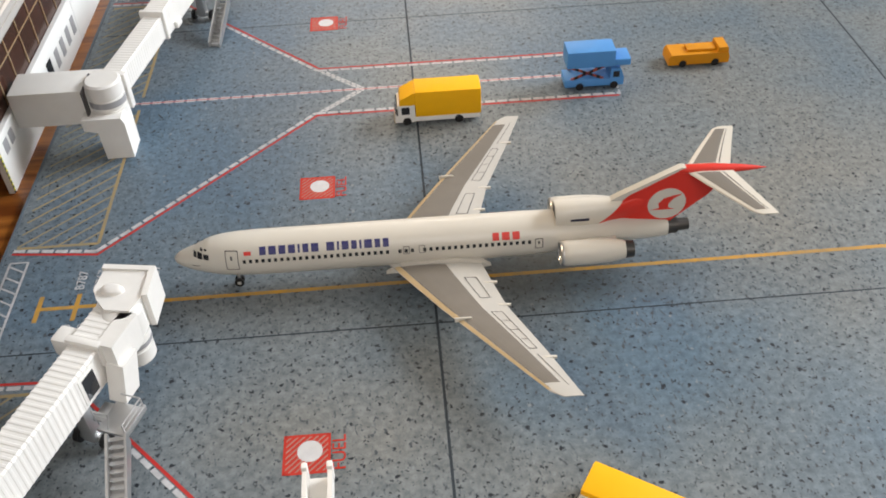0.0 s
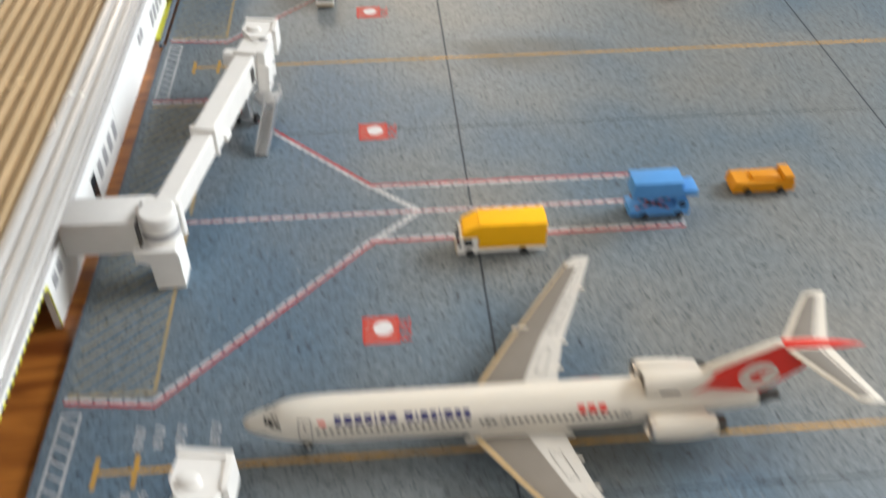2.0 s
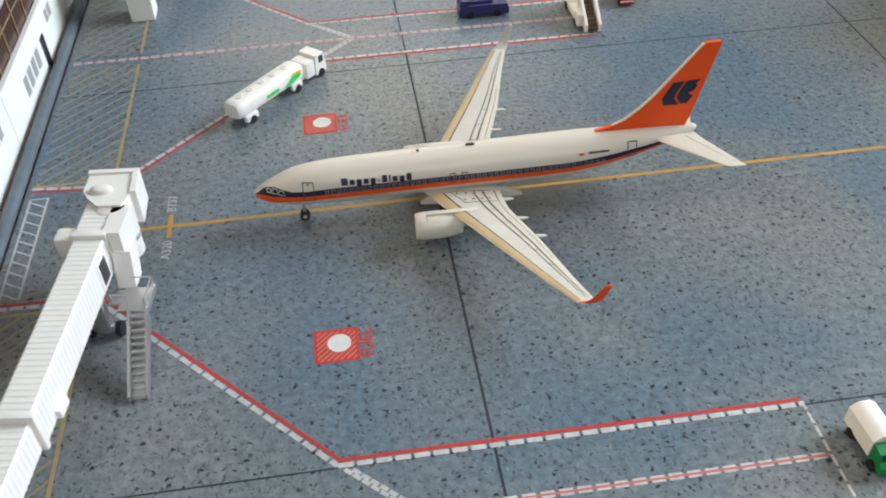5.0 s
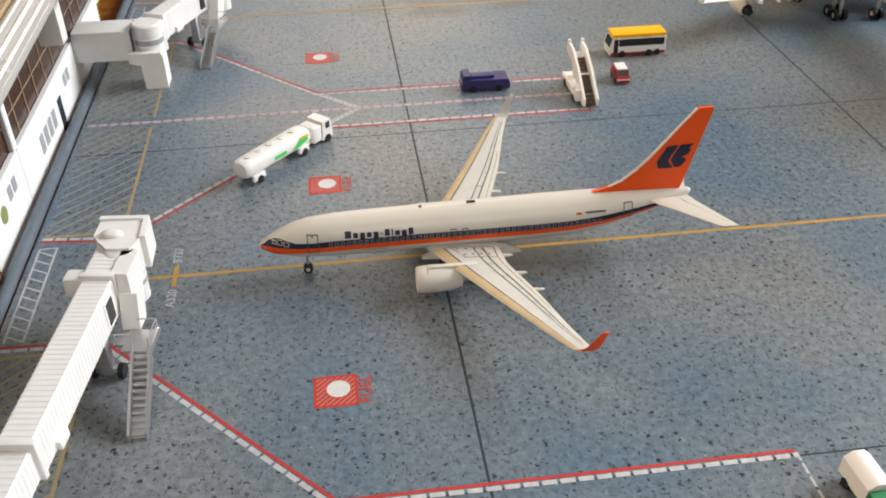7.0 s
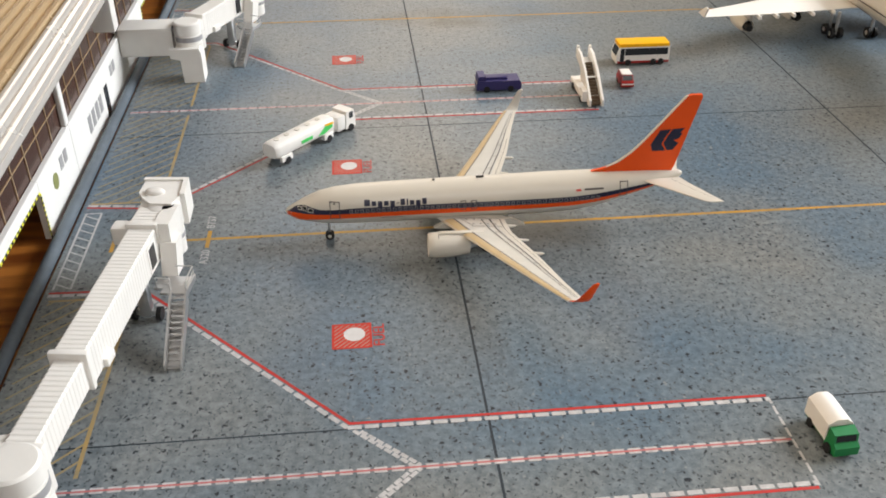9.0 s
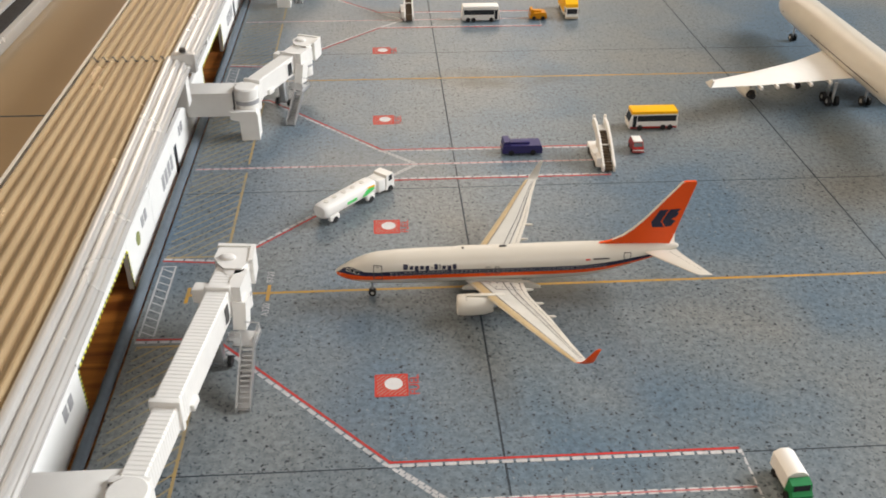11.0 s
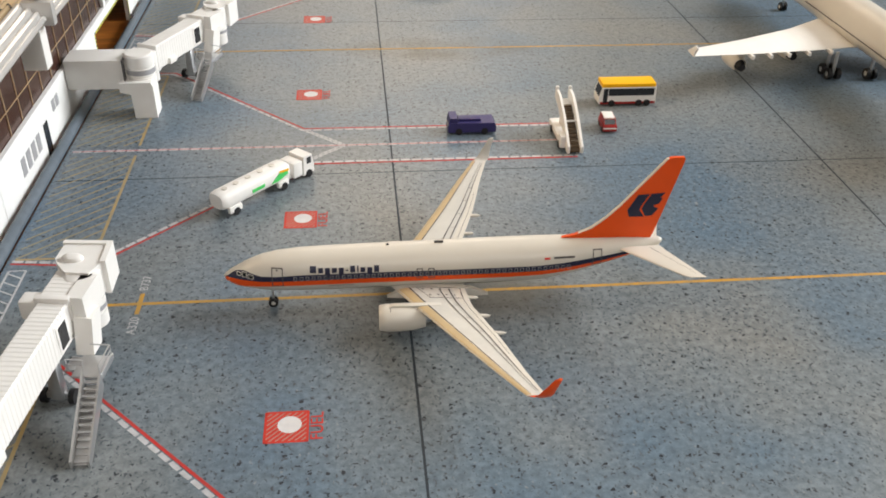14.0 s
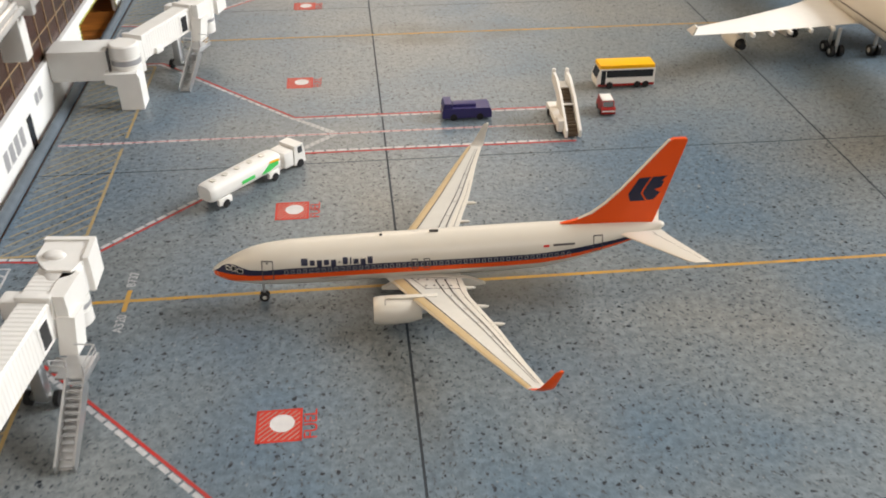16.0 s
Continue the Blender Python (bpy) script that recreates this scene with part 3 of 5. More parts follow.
part("inner_lip", softened(boxed(5.5, 8.5, 54, 420, 0, 4.5), 0.4), ROOF_SILVER, rail, smooth=40)
part("seal", softened(boxed(-1.5, 5.4, 54, 420, 0, 5), 0.5), BLACK, rail, "black rubber seal", smooth=40)
part("middle_lip", softened(boxed(-6, -1.6, 54, 420, 0, 5.5), 0.4), ROOF_SILVER, rail, smooth=40)
# solid track coloured blue in place of glass reflecting the sky
part("outer_track", softened(boxed(-60, -6.1, 54, 420, 0, 4.8), 0.5), TRACK_BLUE, rail, "outer track tinted blue for sky reflected in glass", smooth=40)


# ---- jet bridges ----
def jet_bridge(x, y, turn, lip, end, off=-1.7, cab_turn=0.0, stair_turn=0.0):
    """Round turret by the terminal at x, y; the tunnels run off at turn degrees from +y towards +x, with the step at lip and the cab past end, its hood swung by cab_turn and its stair by stair_turn."""
    b = thing("jet_bridge", x, y, 0, label="white plastic model jet bridge with ribbed telescoping tunnels", category="jet bridge", group="jet bridges")
    reach = x + 78
    part("corridor", softened(boxed(-reach + 0.1, -1.5, -2.2, 7.6, 7.6, 16.6), 0.5), WHITE, b, smooth=40)
    part("column", softened(prismed([(-3.2, 0.0), (3.2, 0.0), (3.2, 9.6), (2.6, 11), (-6.4, 11), (-6.4, 8.2), (-3.4, 7.4)], -6.0, 1.3, "y"), 0.35), WHITE, b, smooth=40)
    part("gap_seal", softened(boxed(-5.15, -4.75, -4.2, 4.4, 9.6, 17.3), 0.1), LINE_GREY, b, "dark gap between corridor and rotunda")
    for z0, z1, r in ((9.4, 11.4, 4.2), (11.4, 12.0, 3.95), (12.0, 14.2, 4.2), (14.2, 14.8, 4.0), (14.8, 17.8, 4.25)):
        part("rotunda_ring", rodded((-0.9, 0, z0), (-0.9, 0, z1), r, n=36), WHITE, b, smooth=35)
    part("rotunda_cap", rodded((-0.9, 0, 17.8), (-0.9, 0, 18.2), 4.2, 3.7, n=36), WHITE, b, smooth=35)
    part("rotunda_band", rodded((-0.9, 0, 12.4), (-0.9, 0, 13.9), 4.26, n=36), GREY_INK, b, "grey printed band", smooth=35)
    turned = pose(off * MM, 0, 0, 0, 0, -turn)

    def piece(name, bm, mat, label="", smooth=40):
        ob = part(name, bm, mat, b, label, smooth=smooth)
        ob.matrix_basis = turned
        return ob

    def tube(name, u0, u1, half, z0, z1, ribs=False):
        """A moulded tunnel; its shallow ribs are steps of the one skin."""
        if not ribs:
            return piece(name, softened(boxed(-half, half, u0, u1, z0, z1), 0.35), WHITE)
        rings, n = [], max(2, int((u1 - u0) / 1.15))
        for i in range(n):
            a, c = u0 + (u1 - u0) * i / n, u0 + (u1 - u0) * (i + 1) / n
            w = c - a
            for u, k in ((a, 0.0), (a + 0.42 * w, 0.0), (a + 0.55 * w, 0.075), (a + 0.88 * w, 0.075), (c - 0.001, 0.0)):
                h, t = half - 0.07 + k, z1 - 0.07 + k
                rings.append([(-h, u, z0), (-h, u, t - 0.35), (-h + 0.35, u, t), (h - 0.35, u, t), (h, u, t - 0.35), (h, u, z0)])
        return piece(name, loft(bmesh.new(), rings), WHITE, smooth=25)

    tube("collar", 2.6, 4.4, 3.9, 8.6, 17.8)
    tube("inner_tunnel", 4.4, lip + 2, 2.55, 11.6, 17.4, True)
    tube("tunnel_lip", lip - 0.8, lip + 0.5, 3.3, 10.9, 18.7)
    tube("outer_tunnel", lip + 0.5, end - 4.0, 2.8, 11.2, 18.4, True)
    tube("end_tunnel", end - 5.2, end + 4.6, 2.95, 12.6, 18.9, True)
    tube("saddle", end - 6.2, end - 4.8, 3.2, 14.5, 19.3)
    # turret and hood of the cab
    cu, cv = end + 2.6, 2.0
    for z0, z1, r in ((7.8, 10.6, 3.3), (10.6, 11.2, 3.05), (11.2, 13.7, 3.4), (13.7, 14.2, 3.15), (14.2, 18.7, 3.45)):
        piece("turret_ring", rodded((cv, cu, z0), (cv, cu, z1), r, n=36), WHITE, smooth=35)
    piece("turret_cap", rodded((cv, cu, 18.7), (cv, cu, 19.2), 3.4, 2.6, n=36), WHITE, smooth=35)
    piece("turret_band", rodded((cv, cu, 11.5), (cv, cu, 12.4), 3.44, n=36), GREY_INK, "grey printed band", 35)
    swung = turned @ Matrix.Translation((cv * MM, cu * MM, 0)) @ Matrix.Rotation(radians(cab_turn), 4, "Z")

    def hood(name, bm, mat, label=""):
        piece(name, bm, mat, label).matrix_basis = swung

    hood("cab", softened(prismed([(-6.0, 3.4), (-6.1, 8.3), (2.2, 8.6), (3.0, 2.6), (2.0, -1.0), (-2.4, -1.0), (-4.6, 1.2)], 13.2, 19.7), 0.4), WHITE)
    hood("cab_lip", softened(prismed([(-6.4, 8.3), (-6.4, 9.4), (2.9, 9.7), (3.9, 2.6), (2.9, 2.4), (2.0, 8.6)], 12.8, 20.1), 0.25), WHITE)
    hood("cab_dome", softened(loft(bmesh.new(), [[(-2.6 + 2.1 * k * math.cos(q), 3.4 + 1.3 * k * math.sin(q), z) for q in (2 * math.pi * i / 24 for i in range(24))] for z, k in ((18.8, 1.0), (20.0, 1.0), (20.4, 0.85), (20.6, 0.5))]), 0.05, 1, 60), WHITE, "rounded hump on the cab roof")
    piece("motor_box", softened(boxed(-6.6, -3.1, end - 5.8, end - 2.2, 14.0, 18.0), 0.6), WHITE)
    piece("service_pod", softened(prismed([(end - 5.6, 19.2), (end + 2.2, 19.2), (end + 1.6, 13.2), (end - 5.6, 12.4)], 2.4, 5.4, "x"), 0.35), WHITE)
    piece("pod_leg", softened(prismed([(end - 5.9, 15.0), (end - 1.6, 15.0), (end - 4.0, 8.2), (end - 8.0, 8.2)], 3.1, 6.4, "x"), 0.4), WHITE)
    piece("side_door", boxed(2.75, 3.0, end - 11.6, end - 8.6, 12.2, 16.8), GLASS_DARK, "dark side door", None)
    piece("door_frame", softened(boxed(2.7, 2.92, end - 12.3, end - 7.9, 11.6, 17.4), 0.08), WHITE)
    piece("skirt_box", softened(boxed(2.5, 3.7, lip + 5, lip + 8.4, 11.0, 12.8), 0.3), WHITE)
    # landing and stair of bare metal
    piece("landing", softened(boxed(4.4, 9.8, end - 14.0, end - 8.0, 7.8, 8.4), 0.2), METAL, "bare metal landing")
    piece("landing_lip", softened(boxed(9.5, 10.0, end - 14.0, end - 7.8, 7.7, 9.0), 0.15), METAL, "bright metal edge")
    piece("gangway", softened(boxed(2.6, 4.5, end - 12.4, end - 8.6, 7.9, 8.4), 0.15), METAL, "bare metal gangway")
    for p, q in (((9.7, end - 8.2, 8.4), (9.7, end - 8.2, 11.0)), ((9.7, end - 13.8, 8.4), (9.7, end - 13.8, 11.0)), ((9.7, end - 13.8, 11.0), (9.7, end - 8.2, 11.0)), ((9.7, end - 13.8, 9.8), (9.7, end - 8.2, 9.8)), ((6.2, end - 8.2, 11.0), (9.7, end - 8.2, 11.0)), ((3.4, end - 12.6, 8.4), (3.4, end - 12.6, 11.0)), ((3.4, end - 12.6, 11.0), (6.4, end - 12.6, 11.0)), ((3.4, end - 12.6, 9.8), (6.4, end - 12.6, 9.8)), ((6.4, end - 13.6, 8.4), (6.4, end - 12.6, 11.0))):
        piece("handrail", rodded(p, q, 0.13, n=8), METAL, "thin metal handrail")
    run, rise, e0 = 13.0, 8.0, end - 14.0
    aside = turned @ Matrix.Translation((8.2 * MM, e0 * MM, 0)) @ Matrix.Rotation(radians(stair_turn), 4, "Z") @ Matrix.Translation((-8.2 * MM, -e0 * MM, 0))
    for s in (6.7, 9.7):
        piece("stringer", softened(prismed([(e0, 8.4), (e0, 6.2), (e0 - run + 0.6, 0.05), (e0 - run - 0.6, 0.05), (e0 - run - 0.6, 1.5), (e0 - 0.3, 9.3)], s - 0.2, s + 0.2, "x"), 0.08), METAL, "metal stair side").matrix_basis = aside
    piece("stair_back", prismed([(e0, 6.6), (e0 - run, 0.1), (e0 - run + 0.5, 0.1), (e0, 6.1)], 6.8, 9.6, "x"), METAL, "metal stair pan", None).matrix_basis = aside
    step = None
    for i in range(12):
        f = (i + 0.5) / 12
        at = aside @ pose(8.2 * MM, (e0 - run * f) * MM, (8.1 - rise * f) * MM)
        if step is None:
            step = part("tread", boxed(-1.4, 1.4, -0.36, 0.36, -0.12, 0.12), METAL, b, "metal tread")
            step.matrix_basis = at
        else:
            again(step, (0, 0, 0)).matrix_basis = at
    # wheel bogie under the outer tunnel
    piece("drive_leg", softened(boxed(-1.2, 1.2, end - 12.6, end - 10.4, 1.2, 11.4), 0.3), METAL, "metal drive leg")
    piece("axle_beam", softened(boxed(-2.9, 2.9, end - 12.1, end - 10.9, 1.2, 2.4), 0.3), METAL)
    for s in (-2.6, 2.6):
        piece("wheel", rodded((s - 0.5, end - 11.5, 1.45), (s + 0.5, end - 11.5, 1.45), 1.45, n=22), BLACK, "black wheel")
    return b


jet_bridge(-55.4, -165.8, 11.4, 31.8, 74.0, -0.6)
jet_bridge(-55.7, -10.4, 7.7, 24.0, 68.5, stair_turn=6)
jet_bridge(-55.8, 176.0, 24.0, 6.0, 38.0, -1.4, stair_turn=12)
jet_bridge(-55.8, 324.0, 20.0, 9.0, 30.0)
jet_bridge(-55.8, -288.4, 21.0, 9.0, 47.6, cab_turn=10, stair_turn=24)


# ---- aircraft ----
class Hull:
    """A body of elliptic rings; stations are x, lowest z, highest z, half width."""

    def __init__(self, stations):
        self.s = stations

    def ring(self, x):
        s = self.s
        cols = list(zip(*s))
        lo, hi, w = (float(np.interp(x, cols[0], cols[i])) for i in (1, 2, 3))
        return (lo + hi) / 2, (hi - lo) / 2, w

    def skin(self, n=40):
        bm = bmesh.new()
        xs = sorted({round(a[0] + (b[0] - a[0]) * k / 4, 3) for a, b in zip(self.s, self.s[1:]) for k in range(5)})
        rings = []
        for x in xs:
            c, h, w = self.ring(x)
            rings.append([(x, w * math.sin(2 * math.pi * i / n), c + h * math.cos(2 * math.pi * i / n)) for i in range(n)])
        return loft(bm, rings)

    def side(self, x, z, out=0.05):
        c, h, w = self.ring(x)
        q = max(-0.999, min(0.999, (z - c) / h))
        return w * math.sqrt(1 - q * q) + out

    def band(self, bm, xs, lows, highs, s, out=0.06, rows=3, mat=0):
        """A thin band on one flank between two heights that change along x."""
        grid = []
        for x, lo, hi in zip(xs, lows, highs):
            col = []
            for r in range(rows + 1):
                z = lo + (hi - lo) * r / rows
                col.append(bm.verts.new((x, s * self.side(x, z, out), z)))
            grid.append(col)
        for a, b in zip(grid, grid[1:]):
            for r in range(rows):
                f = bm.faces.new((a[r], b[r], b[r + 1], a[r + 1]))
                f.material_index = mat
        return bm

    def patch(self, bm, x0, x1, z0, z1, s, out=0.08):
        n = max(1, int((x1 - x0) / 1.5))
        xs = [x0 + (x1 - x0) * i / n for i in range(n + 1)]
        return self.band(bm, xs, [z0] * (n + 1), [z1] * (n + 1), s, out, max(2, int((z1 - z0) / 0.35)))

    def outline(self, bm, x0, x1, z0, z1, s, w=0.13, out=0.09):
        for a in ((x0, x1, z0, z0 + w), (x0, x1, z1 - w, z1), (x0, x0 + w, z0, z1), (x1 - w, x1, z0, z1)):
            self.patch(bm, *a, s, out)
        return bm


class Foil:
    """A wing of sections: y, leading x, trailing x, z, thickness."""

    def __init__(self, sections, side=1):
        self.c, self.side = sections, side

    def at(self, y):
        cols = list(zip(*self.c))
        return [float(np.interp(y, cols[0], cols[i])) for i in (1, 2, 3, 4)]

    def shape(self, c):
        return 1.4845 * math.sqrt(max(c, 0)) - 0.63 * c - 1.758 * c * c + 1.4215 * c**3 - 0.5075 * c**4 + 0.02 * c

    def top(self, y, c, out=0.06):
        le, te, z, th = self.at(y)
        return (le + (te - le) * c, self.side * y, z + th * self.shape(c) + out)

    def skin(self):
        bm, rings = bmesh.new(), []
        cs = [0, 0.02, 0.06, 0.14, 0.28, 0.45, 0.65, 0.85, 1.0]
        for y, le, te, z, th in self.c:
            up = [(le + (te - le) * c, self.side * y, z + th * self.shape(c) + 0.03) for c in cs]
            dn = [(le + (te - le) * c, self.side * y, z - 0.55 * th * self.shape(c) - 0.03) for c in reversed(cs[1:])]
            rings.append(up + dn)
        return loft(bm, rings)

    def sheet(self, bm, y0, y1, a0, a1, b0, b1, out=0.06, n=10, m=4):
        """A panel on the upper side from chord share a0..a1 at y0 to b0..b1 at y1."""
        grid = []
        for i in range(n + 1):
            t = i / n
            y = y0 + (y1 - y0) * t
            lo, hi = a0 + (b0 - a0) * t, a1 + (b1 - a1) * t
            grid.append([bm.verts.new(self.top(y, lo + (hi - lo) * j / m, out)) for j in range(m + 1)])
        for p, q in zip(grid, grid[1:]):
            for j in range(m):
                bm.faces.new((p[j], q[j], q[j + 1], p[j + 1]))
        return bm

    def line(self, bm, y0, c0, y1, c1, w=0.16):
        le, te, _, _ = self.at((y0 + y1) / 2)
        d = w / (te - le)
        return self.sheet(bm, y0, y1, c0 - d / 2, c0 + d / 2, c1 - d / 2, c1 + d / 2, 0.09, 8, 1)

    def rect(self, bm, y0, y1, a, b, w=0.15):
        self.line(bm, y0, a, y1, a, w)
        self.line(bm, y0, b, y1, b, w)
        for y in (y0, y1):
            le, te, _, _ = self.at(y)
            self.sheet(bm, y - w / 2, y + w / 2, a, b, a, b, 0.09, 1, 4)
        return bm


def each_bar(bm, mat, parent, label):
    """Every separate bar of a row as a part of its own."""
    left = set(bm.faces)
    while left:
        island, edge = set(), [next(f for f in bm.faces if f in left)]
        while edge:
            f = edge.pop()
            if f in island:
                continue
            island.add(f)
            edge += [g for v in f.verts for g in v.link_faces if g not in island]
        left -= island
        one, seen = bmesh.new(), {}
        for f in bm.faces:
            if f in island:
                one.faces.new([seen[v] if v in seen else seen.setdefault(v, one.verts.new(v.co)) for v in f.verts])
        part("name_bar", one, mat, parent, label)
    bm.free()


CAP, LOW, TAIL, DASH = (0.0, 1.0), (0.0, 0.74), (-0.24, 0.74), (0.3, 0.46)


def letters(hull, bm, x0, x1, z0, z1, side, signs):
    """Plain upright bars in place of a name, one for each sign: width, then foot and head as shares of the height; None leaves a gap."""
    unit = (x1 - x0) / sum(w for w, _ in signs)
    x = x0
    for w, span in signs:
        if span:
            hull.patch(bm, x + 0.12 * unit, x + (w - 0.16) * unit, z0 + (z1 - z0) * span[0], z0 + (z1 - z0) * span[1], side)
        x += w * unit
    return bm


def wheel_leg(parent, x, y, r, z_top, pair=1.2, strut=0.35, width=0.8):
    g = part("landing_gear", rodded((x, y, r * 0.8), (x, y, z_top), strut, n=10), METAL, parent, "metal undercarriage leg", smooth=40)
    for s in (-1, 1):
        part("wheel", rodded((x, y + s * pair - width / 2, r), (x, y + s * pair + width / 2, r), r, n=20), BLACK, g, "black tyre", smooth=40)
        part("hub", rodded((x, y + s * (pair + width / 2) - 0.03, r), (x, y + s * (pair + width / 2) + 0.05, r), r * 0.45, n=14), WING_PALE, g, "pale wheel hub")
    return g


def nacelle(bm, x0, x1, y, z, r, droop=1.0):
    prof = [(x0 + 0.9, 0.70), (x0 + 0.25, 0.80), (x0, 0.88), (x0 + 0.25, 0.97), (x0 + 1.6, 1.03), (x0 + (x1 - x0) * 0.45, 1.04), (x0 + (x1 - x0) * 0.75, 0.96), (x1, 0.76), (x1 - 0.15, 0.70), (x1 - 0.9, 0.66)]
    n = 32
    return loft(bm, [[(x, y + r * k * math.sin(2 * math.pi * i / n), z + r * k * math.cos(2 * math.pi * i / n)) for i in range(n)] for x, k in prof])


def trijet():
    a = thing("model_airliner", -34.5, -218.2, 0, -0.4, label="white three-engined model airliner with a red T-tail and dark blue lettering", category="model aircraft", group="parked model aircraft")
    hull = Hull([(0, 8.0, 8.1, 0.05), (0.35, 7.3, 8.8, 0.75), (1.2, 6.6, 9.5, 1.45), (2.6, 6.0, 10.05, 2.1), (4.4, 5.4, 10.7, 2.75), (5.6, 5.1, 11.3, 3.05), (7.3, 4.6, 12.05, 3.5), (9.5, 4.25, 12.5, 3.95), (12.5, 4.0, 12.75, 4.25), (17, 3.9, 12.8, 4.5), (60, 3.9, 12.8, 4.5), (68, 4.0, 12.75, 4.5), (75, 4.6, 12.6, 4.3), (83, 5.2, 12.0, 3.65), (90, 5.7, 10.7, 2.9), (96.8, 5.9, 9.9, 2.05)])
    part("fuselage", hull.skin(), CREAM, a, smooth=60)
    tail = loft(bmesh.new(), [[(x, r * math.sin(k * math.pi / 10), 7.9 + r * math.cos(k * math.pi / 10)) for k in range(20)] for x, r in ((96.6, 1.75), (98.8, 1.7), (98.9, 1.35), (101.2, 1.15), (101.2, 0.85), (100.2, 0.8))])
    part("tail_exhaust", tail, DARK_METAL, a, "dark metal exhaust", smooth=50)
    # centre intake on the back
    def slanted(x, lean, z, w, h, n=28):
        return [(x + lean * (h * math.cos(2 * math.pi * k / n)), w * math.sin(2 * math.pi * k / n), z + h * math.cos(2 * math.pi * k / n)) for k in range(n)]

    duct = [slanted(*q) for q in ((75.2, 0, 12.8, 2.0, 2.0), (74.4, 0, 12.8, 2.3, 2.3), (74.1, 0, 12.8, 2.6, 2.6), (74.7, 0, 12.8, 2.7, 2.75), (77, 0.3, 12.75, 2.7, 2.9), (80, 0.8, 12.6, 2.6, 3.2), (83.6, 1.15, 12.3, 2.25, 3.4))]
    part("centre_intake", loft(bmesh.new(), duct), CREAM, a, smooth=60)
    root = [slanted(*q) for q in ((83.61, 1.15, 12.3, 2.26, 3.41), (86.4, 1.15, 12.4, 1.4, 3.7), (89.4, 1.15, 12.4, 0.66, 3.6), (93.5, 1.1, 12.2, 0.55, 2.8))]
    part("fin_root", loft(bmesh.new(), root), RED_TAIL, a, "red fin root", smooth=60)
    part("intake_mouth", rodded((74.35, 0, 12.8), (74.5, 0, 12.8), 2.2, n=28), DARK_METAL, a, "dark intake mouth")
    fin = prismed([(80.0, 10.0), (84.0, 13.0), (88.5, 16.9), (98.2, 22.0), (107.6, 21.2), (103.8, 15.6), (97.2, 9.6), (90, 9.0)], -0.62, 0.62, "y")
    part("fin", softened(fin, 0.3), RED_TAIL, a, "red swept fin", smooth=50)
    part("fin_leading_edge", softened(prismed([(82.5, 14.2), (86.6, 16.7), (97.6, 22.5), (98.6, 22.4), (88.6, 16.8), (85.5, 14.0)], -0.68, 0.68, "y"), 0.3), CREAM, a, "white leading edge", smooth=50)
    bullet = loft(bmesh.new(), [[(x, r * math.sin(k * math.pi / 10), 21.7 - (x - 97) * 0.05 + 0.8 * r * math.cos(k * math.pi / 10)) for k in range(20)] for x, r in ((96.9, 0.35), (97.4, 0.75), (99, 1.05), (104, 1.15), (109, 0.85), (112.5, 0.4), (114.3, 0.08))])
    part("tail_bullet", bullet, RED_TAIL, a, "red tail bullet", smooth=60)
    for s in (-1, 1):
        st = Foil([(0.4, 98.6, 107.4, 21.3, 0.75), (7, 103.2, 109.7, 21.15, 0.6), (13.0, 107.6, 111.9, 21.0, 0.45), (13.7, 109.0, 112.0, 21.0, 0.2)], s)
        sp = part("tailplane", st.skin(), CREAM, a, smooth=50)
        part("grey_panel", st.sheet(bmesh.new(), 1.4, 12.6, 0.14, 0.66, 0.18, 0.62), WING_GREY, sp, "grey painted panel")
        part("panel_marking", st.line(bmesh.new(), 1.4, 0.74, 12.6, 0.70), LINE_GREY, sp)
        # side engine and its stub
        y, z = s * 6.7, 8.4
        en = part("engine", nacelle(bmesh.new(), 74.6, 87.0, y, z, 2.42), CREAM, a, smooth=60)
        part("intake", rodded((75.15, y, z), (75.3, y, z), 1.85, n=24), DARK_METAL, en, "dark intake")
        part("intake_ring", loft(bmesh.new(), [[(x, y + r * math.sin(k * math.pi / 14), z + r * math.cos(k * math.pi / 14)) for k in range(28)] for x, r in ((74.9, 1.85), (74.52, 2.12), (74.75, 2.37), (75.1, 2.42))], caps=False), METAL, en, "bare metal intake ring", smooth=60)
        part("exhaust", loft(bmesh.new(), [[(x, y + r * math.sin(k * math.pi / 12), z + r * math.cos(k * math.pi / 12)) for k in range(24)] for x, r in ((86.5, 1.72), (88.7, 1.62), (88.8, 1.35), (87.6, 1.2))]), DARK_METAL, en, "dark metal exhaust", smooth=50)
        part("stub", softened(boxed(77, 86, min(s * 3.0, s * 5.8), max(s * 3.0, s * 5.8), 7.8, 9.2), 0.35), CREAM, en, smooth=50)
        wg = Foil([(0.5, 39.6, 59.2, 5.4, 1.75), (4.6, 42.3, 59.5, 5.7, 1.6), (10, 45.9, 60.8, 6.05, 1.35), (17.8, 51.2, 63.0, 6.55, 1.05), (30, 60.3, 68.4, 7.45, 0.75), (39.4, 67.3, 72.2, 8.1, 0.5), (40.9, 69.4, 72.9, 8.2, 0.2)], s)
        wp = part("wing", wg.skin(), WING_WHITE, a, smooth=50)
        part("grey_panel", wg.sheet(bmesh.new(), 5.2, 37.8, 0.085, 0.58, 0.12, 0.60), WING_GREY, wp, "brown-grey walkway panel")
        # strip tinted tan in place of warm light on the edge
        part("leading_edge", wg.sheet(bmesh.new(), 4.9, 39.2, 0.004, 0.07, 0.004, 0.10, 0.05), EDGE_TAN, wp, "leading edge tinted tan for warm light")
        ln = bmesh.new()
        wg.line(ln, 5, 0.078, 39, 0.11, 0.12)
